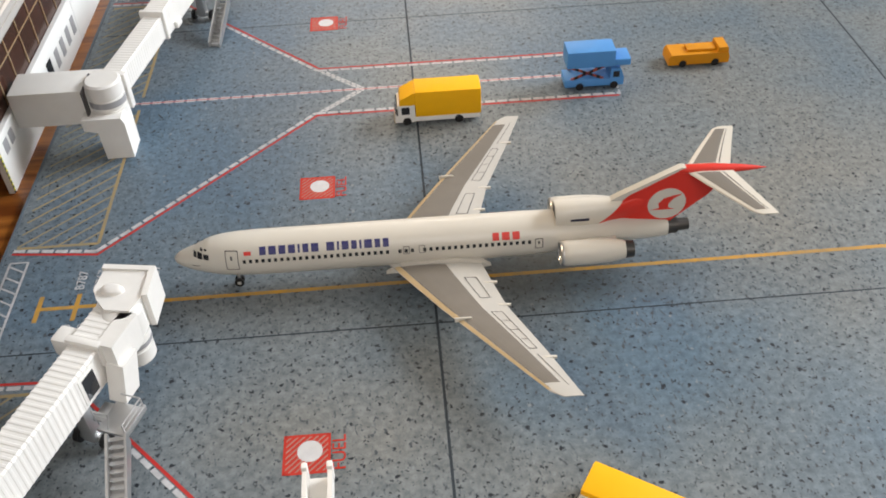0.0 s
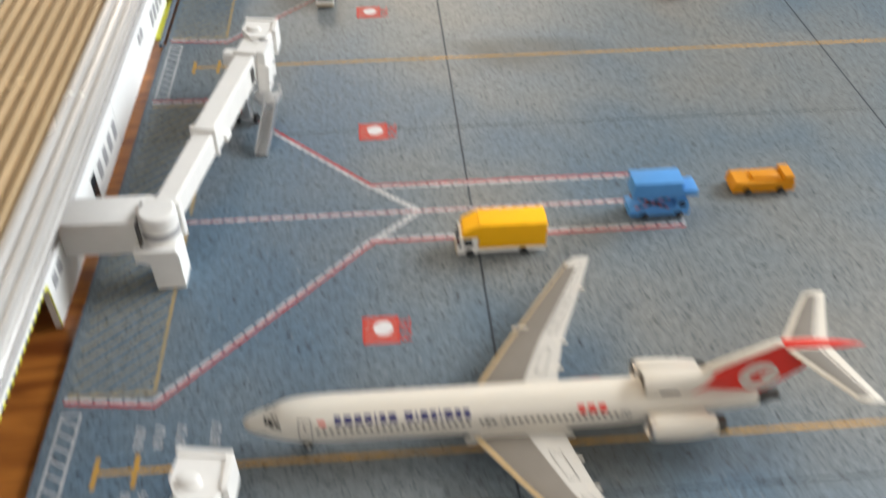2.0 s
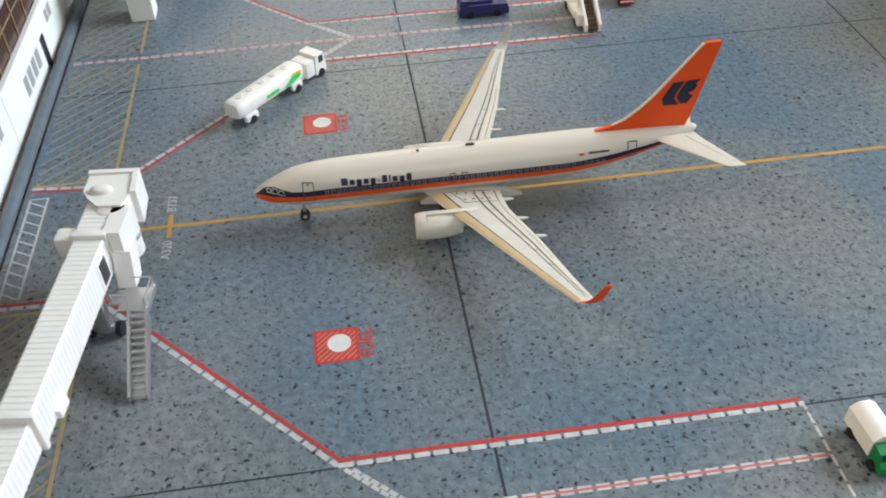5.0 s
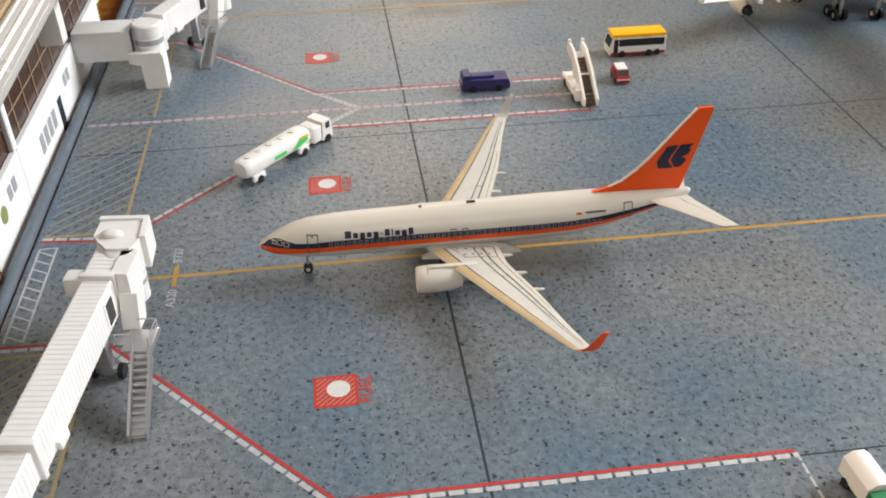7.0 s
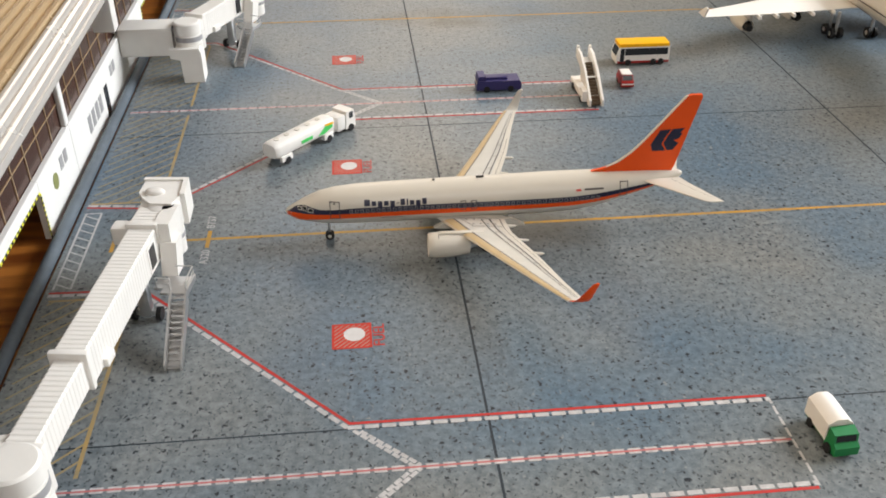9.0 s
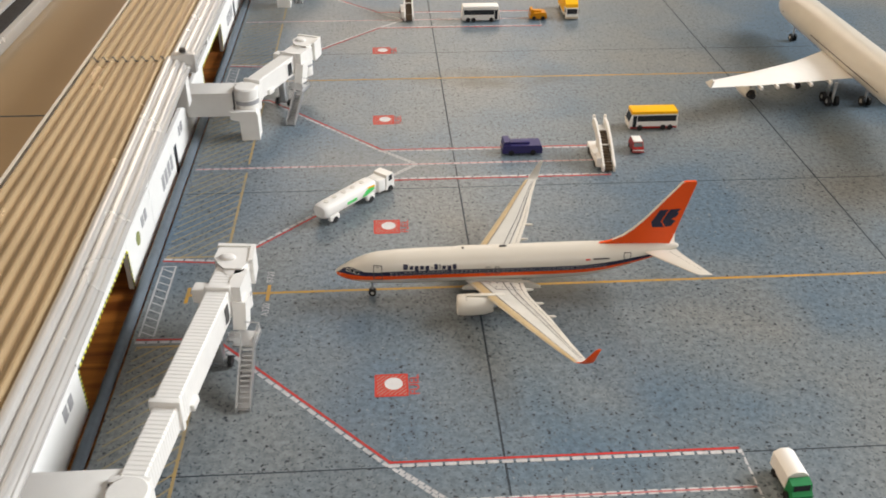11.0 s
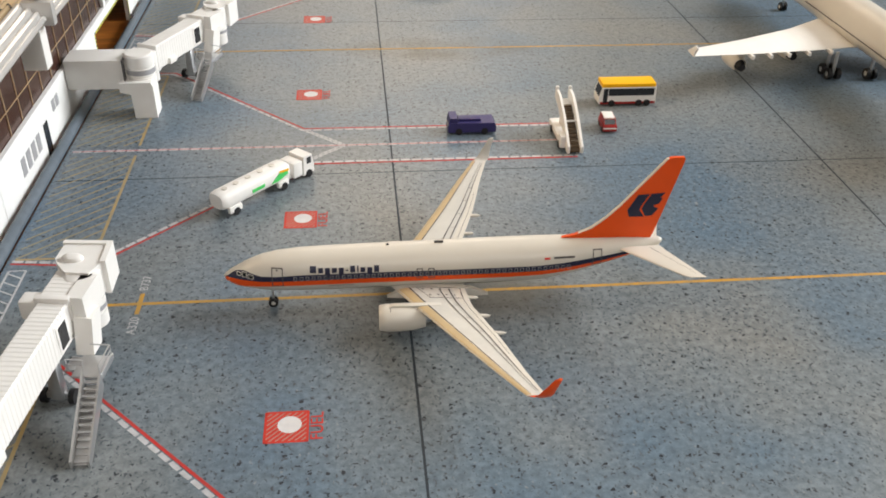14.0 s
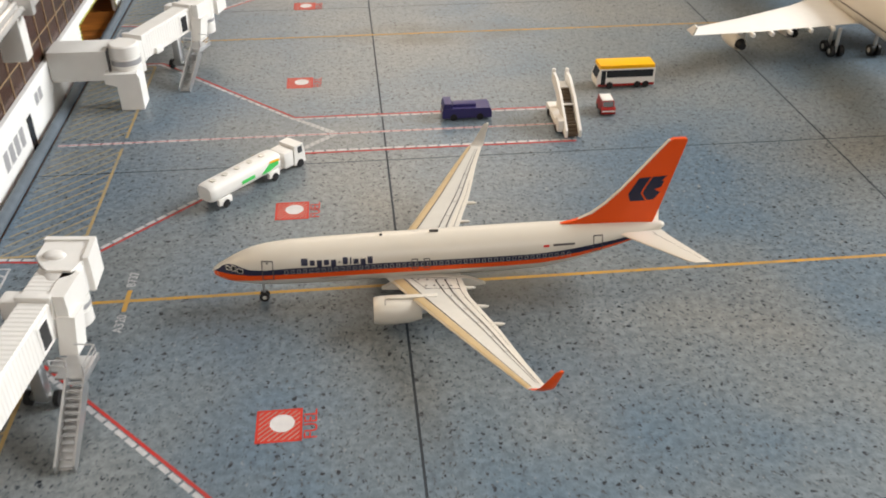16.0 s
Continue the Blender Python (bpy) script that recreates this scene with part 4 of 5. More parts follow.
        wg.rect(ln, 9.5, 15.5, 0.68, 0.83, 0.13)
        wg.rect(ln, 19.5, 29.5, 0.66, 0.83, 0.13)
        wg.line(ln, 31, 0.72, 38.5, 0.78, 0.12)
        for yy in (22, 24.5, 27):
            wg.sheet(ln, yy - 0.06, yy + 0.06, 0.66, 0.83, 0.66, 0.83, 0.09, 1, 3)
        part("panel_marking", ln, LINE_GREY, wp)
        for yy in (10.8, 17.4, 31.6):
            le, te, z0, th = wg.at(yy)
            part("flap_fairing", softened(boxed(te - 1.8, te + 0.9, s * yy - 0.24, s * yy + 0.24, z0 - 0.35, z0 + 0.22), 0.12), CREAM, wp, smooth=50)
        le, te, z0, th = wg.at(21)
        part("wing_fence", boxed(le - 0.5, le + 2.6, s * 21 - 0.14, s * 21 + 0.14, z0 - 0.1, z0 + 0.9), CREAM, wp)
        part("wing_fairing", softened(prismed([(41.0, 4.6), (47, 4.6), (58.5, 4.6), (61.5, 4.8), (59.5, 6.5), (54, 7.1), (45, 7.0)], min(s * 4.0, s * 4.95), max(s * 4.0, s * 4.95), "y"), 0.5), CREAM, a, smooth=50)
        # flank marks
        first, step = 14.2, 1.19
        proto = None
        for i in range(47):
            if proto is None:
                bm = bmesh.new()
                hull.patch(bm, 29.7, 30.3, 9.4, 10.1, s)
                proto = part("cabin_window", bm, GLASS_DARK, a, "small dark cabin window")
                proto.location = ((first - 30) * MM, 0, 0)
            elif i not in (24, 28):
                again(proto, (first + step * i - 30, 0, 0))
        bm = letters(hull, bmesh.new(), 17.0, 42.2, 10.75, 11.95, s, [(w, CAP) for w in (0.95, 1.05, 1, 1, 0.5, 0.9, 1.05)] + [(0.55, None)] + [(w, CAP) for w in (1.1, 0.5, 1, 0.85, 0.5, 1.1, 0.85, 0.9)])
        each_bar(bm, BLUE_INK, a, "dark blue bar of a name")
        each_bar(letters(hull, bmesh.new(), 61.6, 67.4, 10.45, 11.65, s, [(0.95, CAP), (1.05, CAP), (1, CAP)]), RED_INK, a, "red bar of a short name")
        part("flag_mark", hull.patch(bmesh.new(), 14.2, 15.6, 10.8, 11.4, s), RED_INK, a, "small red flag mark")
        part("registration_bar", boxed(77.0, 80.6, *sorted((s * 2.6, s * 2.84)), 12.85, 13.25), NAVY, a, "dark bar of a registration")
        for x0, x1, z0, z1, w in ((10.6, 13.1, 7.9, 11.6, 0.15), (70.0, 71.6, 8.2, 10.3, 0.15), (44.6, 45.8, 9.1, 10.6, 0.11), (47.6, 48.8, 9.1, 10.6, 0.11)):
            part("door_outline", hull.outline(bmesh.new(), x0, x1, z0, z1, s, w), LINE_GREY, a, "thin grey door outline")
        for x0, x1, z0, z1 in ((11.55, 11.95, 10.0, 10.7), (70.6, 71.0, 9.2, 9.8), (3.7, 5.4, 8.25, 8.4)):
            part("small_mark", hull.patch(bmesh.new(), x0, x1, z0, z1, s, 0.08), LINE_GREY, a, "small grey print mark")
        for x0, x1, z0, z1 in ((4.3, 4.95, 9.95, 10.6), (5.1, 6.1, 9.8, 10.75), (6.3, 7.4, 9.85, 10.7)):
            part("cockpit_window", hull.patch(bmesh.new(), x0, x1, z0, z1, s), GLASS_DARK, a, "black cockpit window")
        for x0, x1, z0, z1 in ((5.7, 6.2, 11.0, 11.25), (6.5, 7.0, 11.15, 11.4)):
            part("eyebrow_window", hull.patch(bmesh.new(), x0, x1, z0, z1, s), GLASS_DARK, a, "small black window")
        # round white emblem with a red wing-like sweep
        y = s * 0.64
        disc = rodded((96.0, y, 14.0), (96.0, y + s * 0.08, 14.0), 3.7, n=40)
        em = part("tail_emblem", disc, CREAM, a, "white disc on the tail")
        sweep = [(92.9, 12.7), (94.6, 13.0), (94.3, 14.2), (95.3, 15.4), (96.8, 15.9), (98.8, 16.3), (97.2, 15.2), (96.3, 14.0), (96.4, 13.1), (97.6, 12.6), (95.4, 12.6)]
        part("emblem_shape", prismed(sweep, min(y + s * 0.09, y + s * 0.13), max(y + s * 0.09, y + s * 0.13), "y"), RED_TAIL, em, "plain red curved shape")
        wheel_leg(a, 56.5, s * 6.0, 1.35, 6.0)
    wheel_leg(a, 11.4, 0, 0.95, 5.2, 0.55, 0.3, 0.5)
    return a


def twinjet():
    a = thing("model_airliner", -22.4, 73.4, 0, -0.9, label="white twin-engined model airliner with navy and orange stripes and orange fin", category="model aircraft", group="parked model aircraft")
    hull = Hull([(0, 7.9, 8.05, 0.05), (0.4, 7.25, 8.6, 0.8), (1.3, 6.7, 9.25, 1.55), (2.7, 6.1, 10.0, 2.25), (4.4, 5.6, 10.95, 2.9), (6, 5.3, 11.7, 3.3), (8, 4.95, 12.5, 3.75), (11, 4.75, 13.2, 4.1), (16, 4.65, 13.75, 4.4), (22, 4.65, 14.0, 4.5), (40, 5.0, 14.5, 4.55), (58, 5.2, 14.95, 4.55), (66, 5.6, 15.05, 4.55), (73, 7.1, 15.05, 4.0), (80, 9.3, 15.0, 3.1), (86, 11.1, 14.9, 2.1), (89, 12.1, 14.75, 1.35), (90.8, 12.8, 14.6, 0.9), (91.5, 13.4, 14.2, 0.4)])
    part("fuselage", hull.skin(), CREAM, a, smooth=60)
    xs = [0.5, 1.0, 2, 3.2, 4.6, 6, 8, 11, 16, 22, 30, 40, 50, 58, 64, 70, 76, 80, 83, 85]
    mid = [8.35, 8.5, 8.6, 8.62, 8.64, 8.66, 8.7, 8.8, 9.0, 9.15, 9.3, 9.4, 9.5, 9.6, 9.8, 10.2, 10.9, 11.5, 12.0, 12.4]
    navy_hi = [8.2, 8.5, 9.25, 9.85, 10.2, 10.0, 9.65, 9.7, 10.1, 10.25, 10.4, 10.5, 10.6, 10.7, 10.85, 11.2, 11.8, 12.25, 12.55, 12.6]
    red_lo = [7.45, 7.2, 7.0, 7.05, 7.2, 7.4, 7.6, 7.8, 8.05, 8.25, 8.4, 8.5, 8.6, 8.7, 8.95, 9.4, 10.25, 11.0, 11.7, 12.3]
    dense = [0.5 + 84.5 * i / 169 for i in range(170)]
    mid, navy_hi, red_lo = ([float(np.interp(x, xs, c)) for x in dense] for c in (mid, [v + 0.22 for v in navy_hi], [v - 0.28 for v in red_lo]))
    xs = dense
    for s in (-1, 1):
        part("navy_stripe", hull.band(bmesh.new(), xs, mid, navy_hi, s), NAVY, a, "navy blue stripe", smooth=60)
        part("orange_stripe", hull.band(bmesh.new(), xs, red_lo, mid, s), ORANGE_TAIL, a, "orange stripe", smooth=60)
        bm = letters(hull, bmesh.new(), 17.8, 32.2, 10.75, 12.05, s, [(1.2, CAP), (1, LOW), (1, TAIL), (1, LOW), (1, TAIL), (0.65, DASH), (1, CAP), (0.5, CAP), (1, LOW), (1, TAIL), (1, CAP)])
        each_bar(bm, NAVY, a, "dark bar of a name")
        part("flag_mark", hull.patch(bmesh.new(), 66.0, 67.2, 12.3, 12.7, s), RED_INK, a, "tiny red flag mark")
        part("registration_bar", hull.patch(bmesh.new(), 68.0, 72.4, 12.4, 12.8, s), LINE_GREY, a, "grey bar of a registration")
        part("small_bar", hull.patch(bmesh.new(), 21.6, 26.8, 7.55, 7.7, s), LINE_GREY, a, "thin grey bar of small print")
        proto = None
        for i in range(47):
            if proto is None:
                bm = bmesh.new()
                hull.outline(bm, 29.66, 30.34, 9.35, 10.25, s, 0.1, 0.12)
                proto = part("cabin_window", bm, GREY_INK, a, "small grey-rimmed cabin window")
                proto.location = ((15.0 - 30) * MM, 0, -0.15 * MM)
            else:
                x = 15.0 + 1.22 * i
                again(proto, (x - 30, 0, float(np.interp(x, (15, 30, 58, 72), (-0.15, 0.1, 0.4, 0.95)))))
        for x0, x1, z0, z1 in ((10.2, 12.5, 7.6, 11.7), (76.2, 78.2, 10.2, 13.8), (39.6, 40.9, 9.0, 11.3), (42.0, 43.3, 9.0, 11.3)):
            part("door_outline", hull.outline(bmesh.new(), x0, x1, z0, z1, s, 0.2, 0.13), LINE_GREY, a, "thin dark door outline")
        part("small_mark", hull.patch(bmesh.new(), 11.1, 11.5, 11.1, 11.4, s, 0.1), LINE_GREY, a, "small grey print mark")
        for x0, x1, z0, z1 in ((3.0, 3.9, 9.35, 9.95), (4.1, 5.1, 9.3, 10.25), (5.3, 6.5, 9.1, 10.0)):
            part("window_rim", hull.outline(bmesh.new(), x0, x1, z0, z1, s, 0.12, 0.13), WING_PALE, a, "pale cockpit window rim")
            part("cockpit_window", hull.patch(bmesh.new(), x0, x1, z0, z1, s, 0.1), GLASS_DARK, a, "black cockpit window")
        wg = Foil([(0.5, 33.0, 49.4, 5.9, 1.7), (4.6, 35.2, 49.6, 6.2, 1.55), (11.5, 39.0, 50.3, 6.8, 1.15), (24, 45.7, 54.4, 8.2, 0.85), (36, 52.1, 57.4, 9.8, 0.6), (43.4, 56.2, 59.6, 10.8, 0.42)], s)
        wp = part("wing", wg.skin(), WING_PALE, a, "pale grey wing, its edge tinted for warm light", smooth=50)
        # warm light along this edge is coloured in as tan
        part("leading_edge", wg.sheet(bmesh.new(), 5.0, 43.2, 0.004, 0.17, 0.004, 0.26, 0.05), EDGE_TAN, wp, "leading edge tinted tan for warm light")
        part("trailing_edge", wg.sheet(bmesh.new(), 5.0, 43.2, 0.80, 0.99, 0.80, 0.99, 0.05), CREAM, wp, "cream trailing edge")
        ln = bmesh.new()
        wg.line(ln, 5, 0.185, 43, 0.28, 0.2)
        wg.line(ln, 6, 0.60, 42, 0.66, 0.17)
        wg.line(ln, 6, 0.74, 42, 0.78, 0.2)
        wg.line(ln, 7, 0.9, 30, 0.9, 0.1)
        for yy in (12, 17, 22, 27, 32):
            wg.sheet(ln, yy - 0.06, yy + 0.06, 0.62, 0.78, 0.62, 0.78, 0.09, 1, 3)
        # dots and outlines of the walkway at the wing root
        for yy, c0 in ((5.8, 0.34), (8.0, 0.38)):
            for k in range(4):
                c = c0 + 0.13 * k
                wg.sheet(ln, yy - 0.2, yy + 0.2, c, c + 0.032, c, c + 0.032, 0.09, 1, 1)
        wg.sheet(ln, 5.0, 5.14, 0.22, 0.9, 0.22, 0.9, 0.09, 1, 4)
        wg.line(ln, 5.0, 0.28, 9.2, 0.36, 0.16)
        wg.line(ln, 5.0, 0.92, 9.2, 0.9, 0.16)
        wg.sheet(ln, 9.1, 9.26, 0.34, 0.9, 0.34, 0.9, 0.09, 1, 4)
        part("panel_marking", ln, LINE_GREY, wp)
        for yy in (8.2, 15.4, 22.0):
            le, te, z0, th = wg.at(yy)
            fairing = loft(bmesh.new(), [[(x, s * yy + r * math.sin(k * math.pi / 6), z0 - 0.25 + r * math.cos(k * math.pi / 6)) for k in range(12)] for x, r in ((te - 3.6, 0.12), (te - 2.0, 0.42), (te, 0.45), (te + 1.6, 0.3), (te + 2.1, 0.06))])
            part("flap_fairing", fairing, CREAM, wp, smooth=60)
        tip = [[(x0, s * y, z), ((x0 + x1) / 2, s * (y + 0.3), z + 0.02), (x1, s * y, z), ((x0 + x1) / 2, s * (y - 0.3), z - 0.02)] for x0, x1, y, z in ((56.3, 59.9, 43.3, 10.85), (57.2, 60.2, 44.1, 11.2), (58.0, 60.5, 44.6, 12.2), (59.0, 60.9, 44.95, 13.8), (60.2, 61.5, 45.3, 15.8), (60.7, 61.5, 45.35, 16.1))]
        part("winglet", loft(bmesh.new(), tip), ORANGE_TAIL if s < 0 else WING_PALE, wp, "orange winglet" if s < 0 else "", smooth=50)
        part("wing_fairing", softened(prismed([(33.5, 4.6), (38, 4.2), (50, 4.2), (54.5, 4.6), (51, 6.3), (44, 7.0), (37, 6.6)], min(s * 3.9, s * 5.0), max(s * 3.9, s * 5.0), "y"), 0.5), CREAM, a, smooth=50)
        y, z = s * 11.6, 4.4
        en = part("engine", nacelle(bmesh.new(), 31.7, 41.0, y, z, 2.75), CREAM, a, smooth=60)
        part("intake", rodded((32.4, y, z), (32.6, y, z), 2.05, n=28), DARK_METAL, en, "dark intake fan")
        part("exhaust_cone", rodded((40.2, y, z), (43.2, y, z), 1.35, 0.6, n=20), METAL, en, "metal exhaust cone", smooth=50)
        part("pylon", softened(prismed([(33.4, 6.9), (34.4, 7.6), (44, 7.5), (46, 6.2), (43, 5.0), (38, 5.4)], y - 0.5, y + 0.5, "y"), 0.2), CREAM, en, smooth=50)
        part("cowl_line", loft(bmesh.new(), [[(x, y + 2.79 * math.sin(k * math.pi / 16), z + 2.86 * math.cos(k * math.pi / 16)) for k in range(32)] for x in (33.9, 34.02)], caps=False), LINE_GREY, en)
        st = Foil([(0.4, 80.6, 90.8, 13.0, 0.8), (4, 83.0, 91.6, 13.5, 0.7), (15.6, 91.4, 95.4, 15.2, 0.4), (16.4, 92.6, 95.7, 15.3, 0.15)], s)
        sp = part("tailplane", st.skin(), CREAM, a, smooth=50)
        part("panel_marking", st.line(bmesh.new(), 2.5, 0.7, 15, 0.72, 0.1), LINE_GREY, sp)
        wheel_leg(a, 45.5, s * 7.0, 1.4, 6.3)
        # plain navy arrow shapes on the fin
        y = s * 0.42
        for shape in ([(83.1, 21.5), (84.9, 25.0), (87.3, 25.2), (86.1, 22.9), (85.6, 21.6), (86.7, 19.9), (83.6, 19.9)], [(86.0, 21.7), (86.6, 23.2), (87.7, 25.2), (90.5, 25.4), (89.6, 24.3), (90.1, 24.1), (89.5, 22.9), (88.3, 22.4), (89.5, 21.7), (88.4, 20.1), (87.0, 20.0)]):
            part("tail_emblem", prismed(shape, min(y, y + s * 0.07), max(y, y + s * 0.07), "y"), NAVY, a, "plain navy arrow-like shape")
    fin = prismed([(70.0, 15.2), (73.0, 15.9), (76.2, 17.2), (79.0, 19.5), (81.7, 22.4), (90.0, 32.9), (90.8, 33.3), (93.3, 33.3), (93.5, 32.8), (89.4, 16.2), (88.8, 14.6), (80, 14.6)], -0.4, 0.4, "y")
    part("fin", softened(fin, 0.2), ORANGE_TAIL, a, "orange swept fin", smooth=50)
    part("fin_edge", softened(prismed([(72.5, 15.6), (76.0, 17.35), (78.9, 19.7), (81.6, 22.6), (89.9, 33.1), (90.2, 33.0), (82.0, 22.6), (79.2, 19.5), (76.3, 17.1)], -0.34, 0.34, "y"), 0.1), CREAM, a, "cream leading edge", smooth=50)
    part("antenna", softened(boxed(43.5, 45.3, -0.15, 0.15, 14.6, 15.1), 0.08), LINE_GREY, a, "dark dorsal antenna")
    part("antenna", softened(boxed(33.5, 34.1, -0.12, 0.12, 14.3, 14.75), 0.05), LINE_GREY, a, "dark dorsal antenna")
    wheel_leg(a, 9.6, 0, 1.0, 5.6, 0.5, 0.3, 0.5)
    return a


def widebody():
    a = thing("model_airliner", 178.5, 278, 0, -90, label="white four-engined widebody model airliner standing on the open apron", category="model aircraft", group="parked model aircraft")
    hull = Hull([(0, 12.6, 12.9, 0.1), (0.8, 11.2, 14.2, 1.4), (2.5, 10.0, 15.8, 2.7), (5.5, 9.0, 18.2, 4.3), (9, 8.4, 20.4, 5.6), (14, 8.0, 21.8, 6.6), (20, 7.9, 22.1, 7.05), (108, 7.9, 22.1, 7.05), (122, 9.6, 22.1, 6.2), (138, 13.5, 21.8, 4.0), (152, 17.0, 21.0, 1.7), (158, 18.5, 20.2, 0.6)])
    part("fuselage", hull.skin(), CREAM, a, smooth=60)
    part("fin", softened(prismed([(126, 21), (134, 24.5), (147, 43), (156, 43), (152, 21)], -0.8, 0.8, "y"), 0.35), CREAM, a, smooth=50)
    for s in (-1, 1):
        wg = Foil([(1, 52, 83, 8.6, 3.4), (7, 57, 84, 9.0, 3.0), (22, 69, 89, 10.2, 2.0), (45, 83, 95.5, 11.8, 1.2), (66.5, 94.5, 100.2, 13.2, 0.6)], s)
        wp = part("wing", wg.skin(), WHITE, a, "white wing", smooth=50)
        part("winglet", softened(prismed([(94.6, 13.1), (100.2, 13.1), (102.4, 16.6), (100.6, 16.8)], min(s * 66.3, s * 66.8), max(s * 66.3, s * 66.8), "y"), 0.12), WHITE, wp, smooth=50)
        for yy in (15, 24, 32, 39, 46):
            le, te, z0, th = wg.at(yy)
            part("flap_fairing", softened(boxed(te - 4, te + 2.4, s * yy - 0.5, s * yy + 0.5, z0 - 1.1, z0 + 0.2), 0.3), WHITE, wp, smooth=50)
        for yy, x0 in ((24.5, 70), (46, 79)):
            en = part("engine", nacelle(bmesh.new(), x0, x0 + 10.5, s * yy, 5.6, 2.7), CREAM, a, smooth=60)
            part("exhaust", rodded((x0 + 9.8, s * yy, 5.6), (x0 + 12.2, s * yy, 5.4), 1.75, 1.2, n=20), BLACK, en, "black exhaust", smooth=50)
            part("pylon", softened(boxed(x0 + 3, x0 + 12, s * yy - 0.6, s * yy + 0.6, 8.0, 10.6), 0.3), CREAM, en, smooth=50)
        part("stripe", hull.band(bmesh.new(), [16, 60, 108], [13.2] * 3, [13.7] * 3, s), LINE_GREY, a, "thin dark stripe")
        st = Foil([(1, 132, 148, 17.5, 1.3), (24, 150, 156, 20, 0.5)], s)
        part("tailplane", st.skin(), CREAM, a, smooth=50)
        for dx in (0, 4.6):
            wheel_leg(a, 84.5 + dx, s * 13.0, 1.9, 9.5, 1.5, 0.6, 1.3)
        for x0, x1, z0, z1 in ((3.2, 4.4, 14.3, 15.8), (4.7, 6.2, 14.6, 16.6)):
            part("cockpit_window", hull.patch(bmesh.new(), x0, x1, z0, z1, s), GLASS_DARK, a, "black cockpit window")
    wheel_leg(a, 89.5, 0, 1.9, 9.0, 1.2, 0.6, 1.0)
    wheel_leg(a, 17.5, 0, 1.6, 9.0, 0.9, 0.5, 0.8)
    return a


trijet()
twinjet()
widebody()


# ---- ground vehicles; each is built nose to -x on the ground ----
def wheels(parent, spots, r=1.0, width=0.75):
    for x, y in spots:
        w = part("wheel", rodded((x, y - width / 2, r), (x, y + width / 2, r), r, n=20), BLACK, parent, "black wheel", smooth=40)


def box_truck(x, y, turn):
    v = thing("box_truck", x, y, 0, turn, "model box truck, yellow body on a white cab and chassis", "truck", "box trucks")
    part("cargo_box", softened(boxed(5.0, 21.0, -3.2, 3.2, 2.3, 9.2), 0.25), YELLOW, v, "yellow cargo box", smooth=40)
    part("wind_deflector", softened(prismed([(1.2, 6.0), (1.5, 7.2), (4.6, 8.9), (5.2, 8.9), (5.2, 5.6), (1.2, 5.6)], -3.0, 3.0, "y"), 0.3), YELLOW, v, "yellow roof deflector", smooth=40)
    part("cab", softened(prismed([(0.0, 0.8), (0.0, 2.8), (0.7, 5.6), (4.9, 5.6), (4.9, 0.8)], -3.0, 3.0, "y"), 0.25), WHITE, v, "white cab", smooth=40)
    part("chassis", softened(boxed(4.9, 20.8, -3.0, 3.0, 0.9, 2.3), 0.15), WHITE, v, "white chassis skirt", smooth=40)
    part("windscreen", prismed([(-0.06, 3.0), (0.55, 5.3), (0.65, 5.25), (0.04, 2.95)], -2.5, 2.5, "y"), GLASS_DARK, v, "dark windscreen")
    for s in (-1, 1):
        part("side_window", boxed(1.6, 3.6, s * 3.02 - 0.05, s * 3.02 + 0.05, 3.1, 5.1), GLASS_DARK, v, "dark side window")
        part("mirror", softened(boxed(0.3, 0.7, s * 3.3 - 0.15, s * 3.3 + 0.15, 3.2, 4.9), 0.08), BLACK, v, "black mirror")
    part("bumper", softened(boxed(-0.25, 0.5, -2.9, 2.9, 0.7, 1.6), 0.15), material("beige_bumper", (0.5, 0.42, 0.3), 0.5), v, "beige bumper", smooth=40)
    wheels(v, [(2.9, -2.75), (2.9, 2.75), (15.6, -2.75), (15.6, 2.75)], 1.05)
    return v


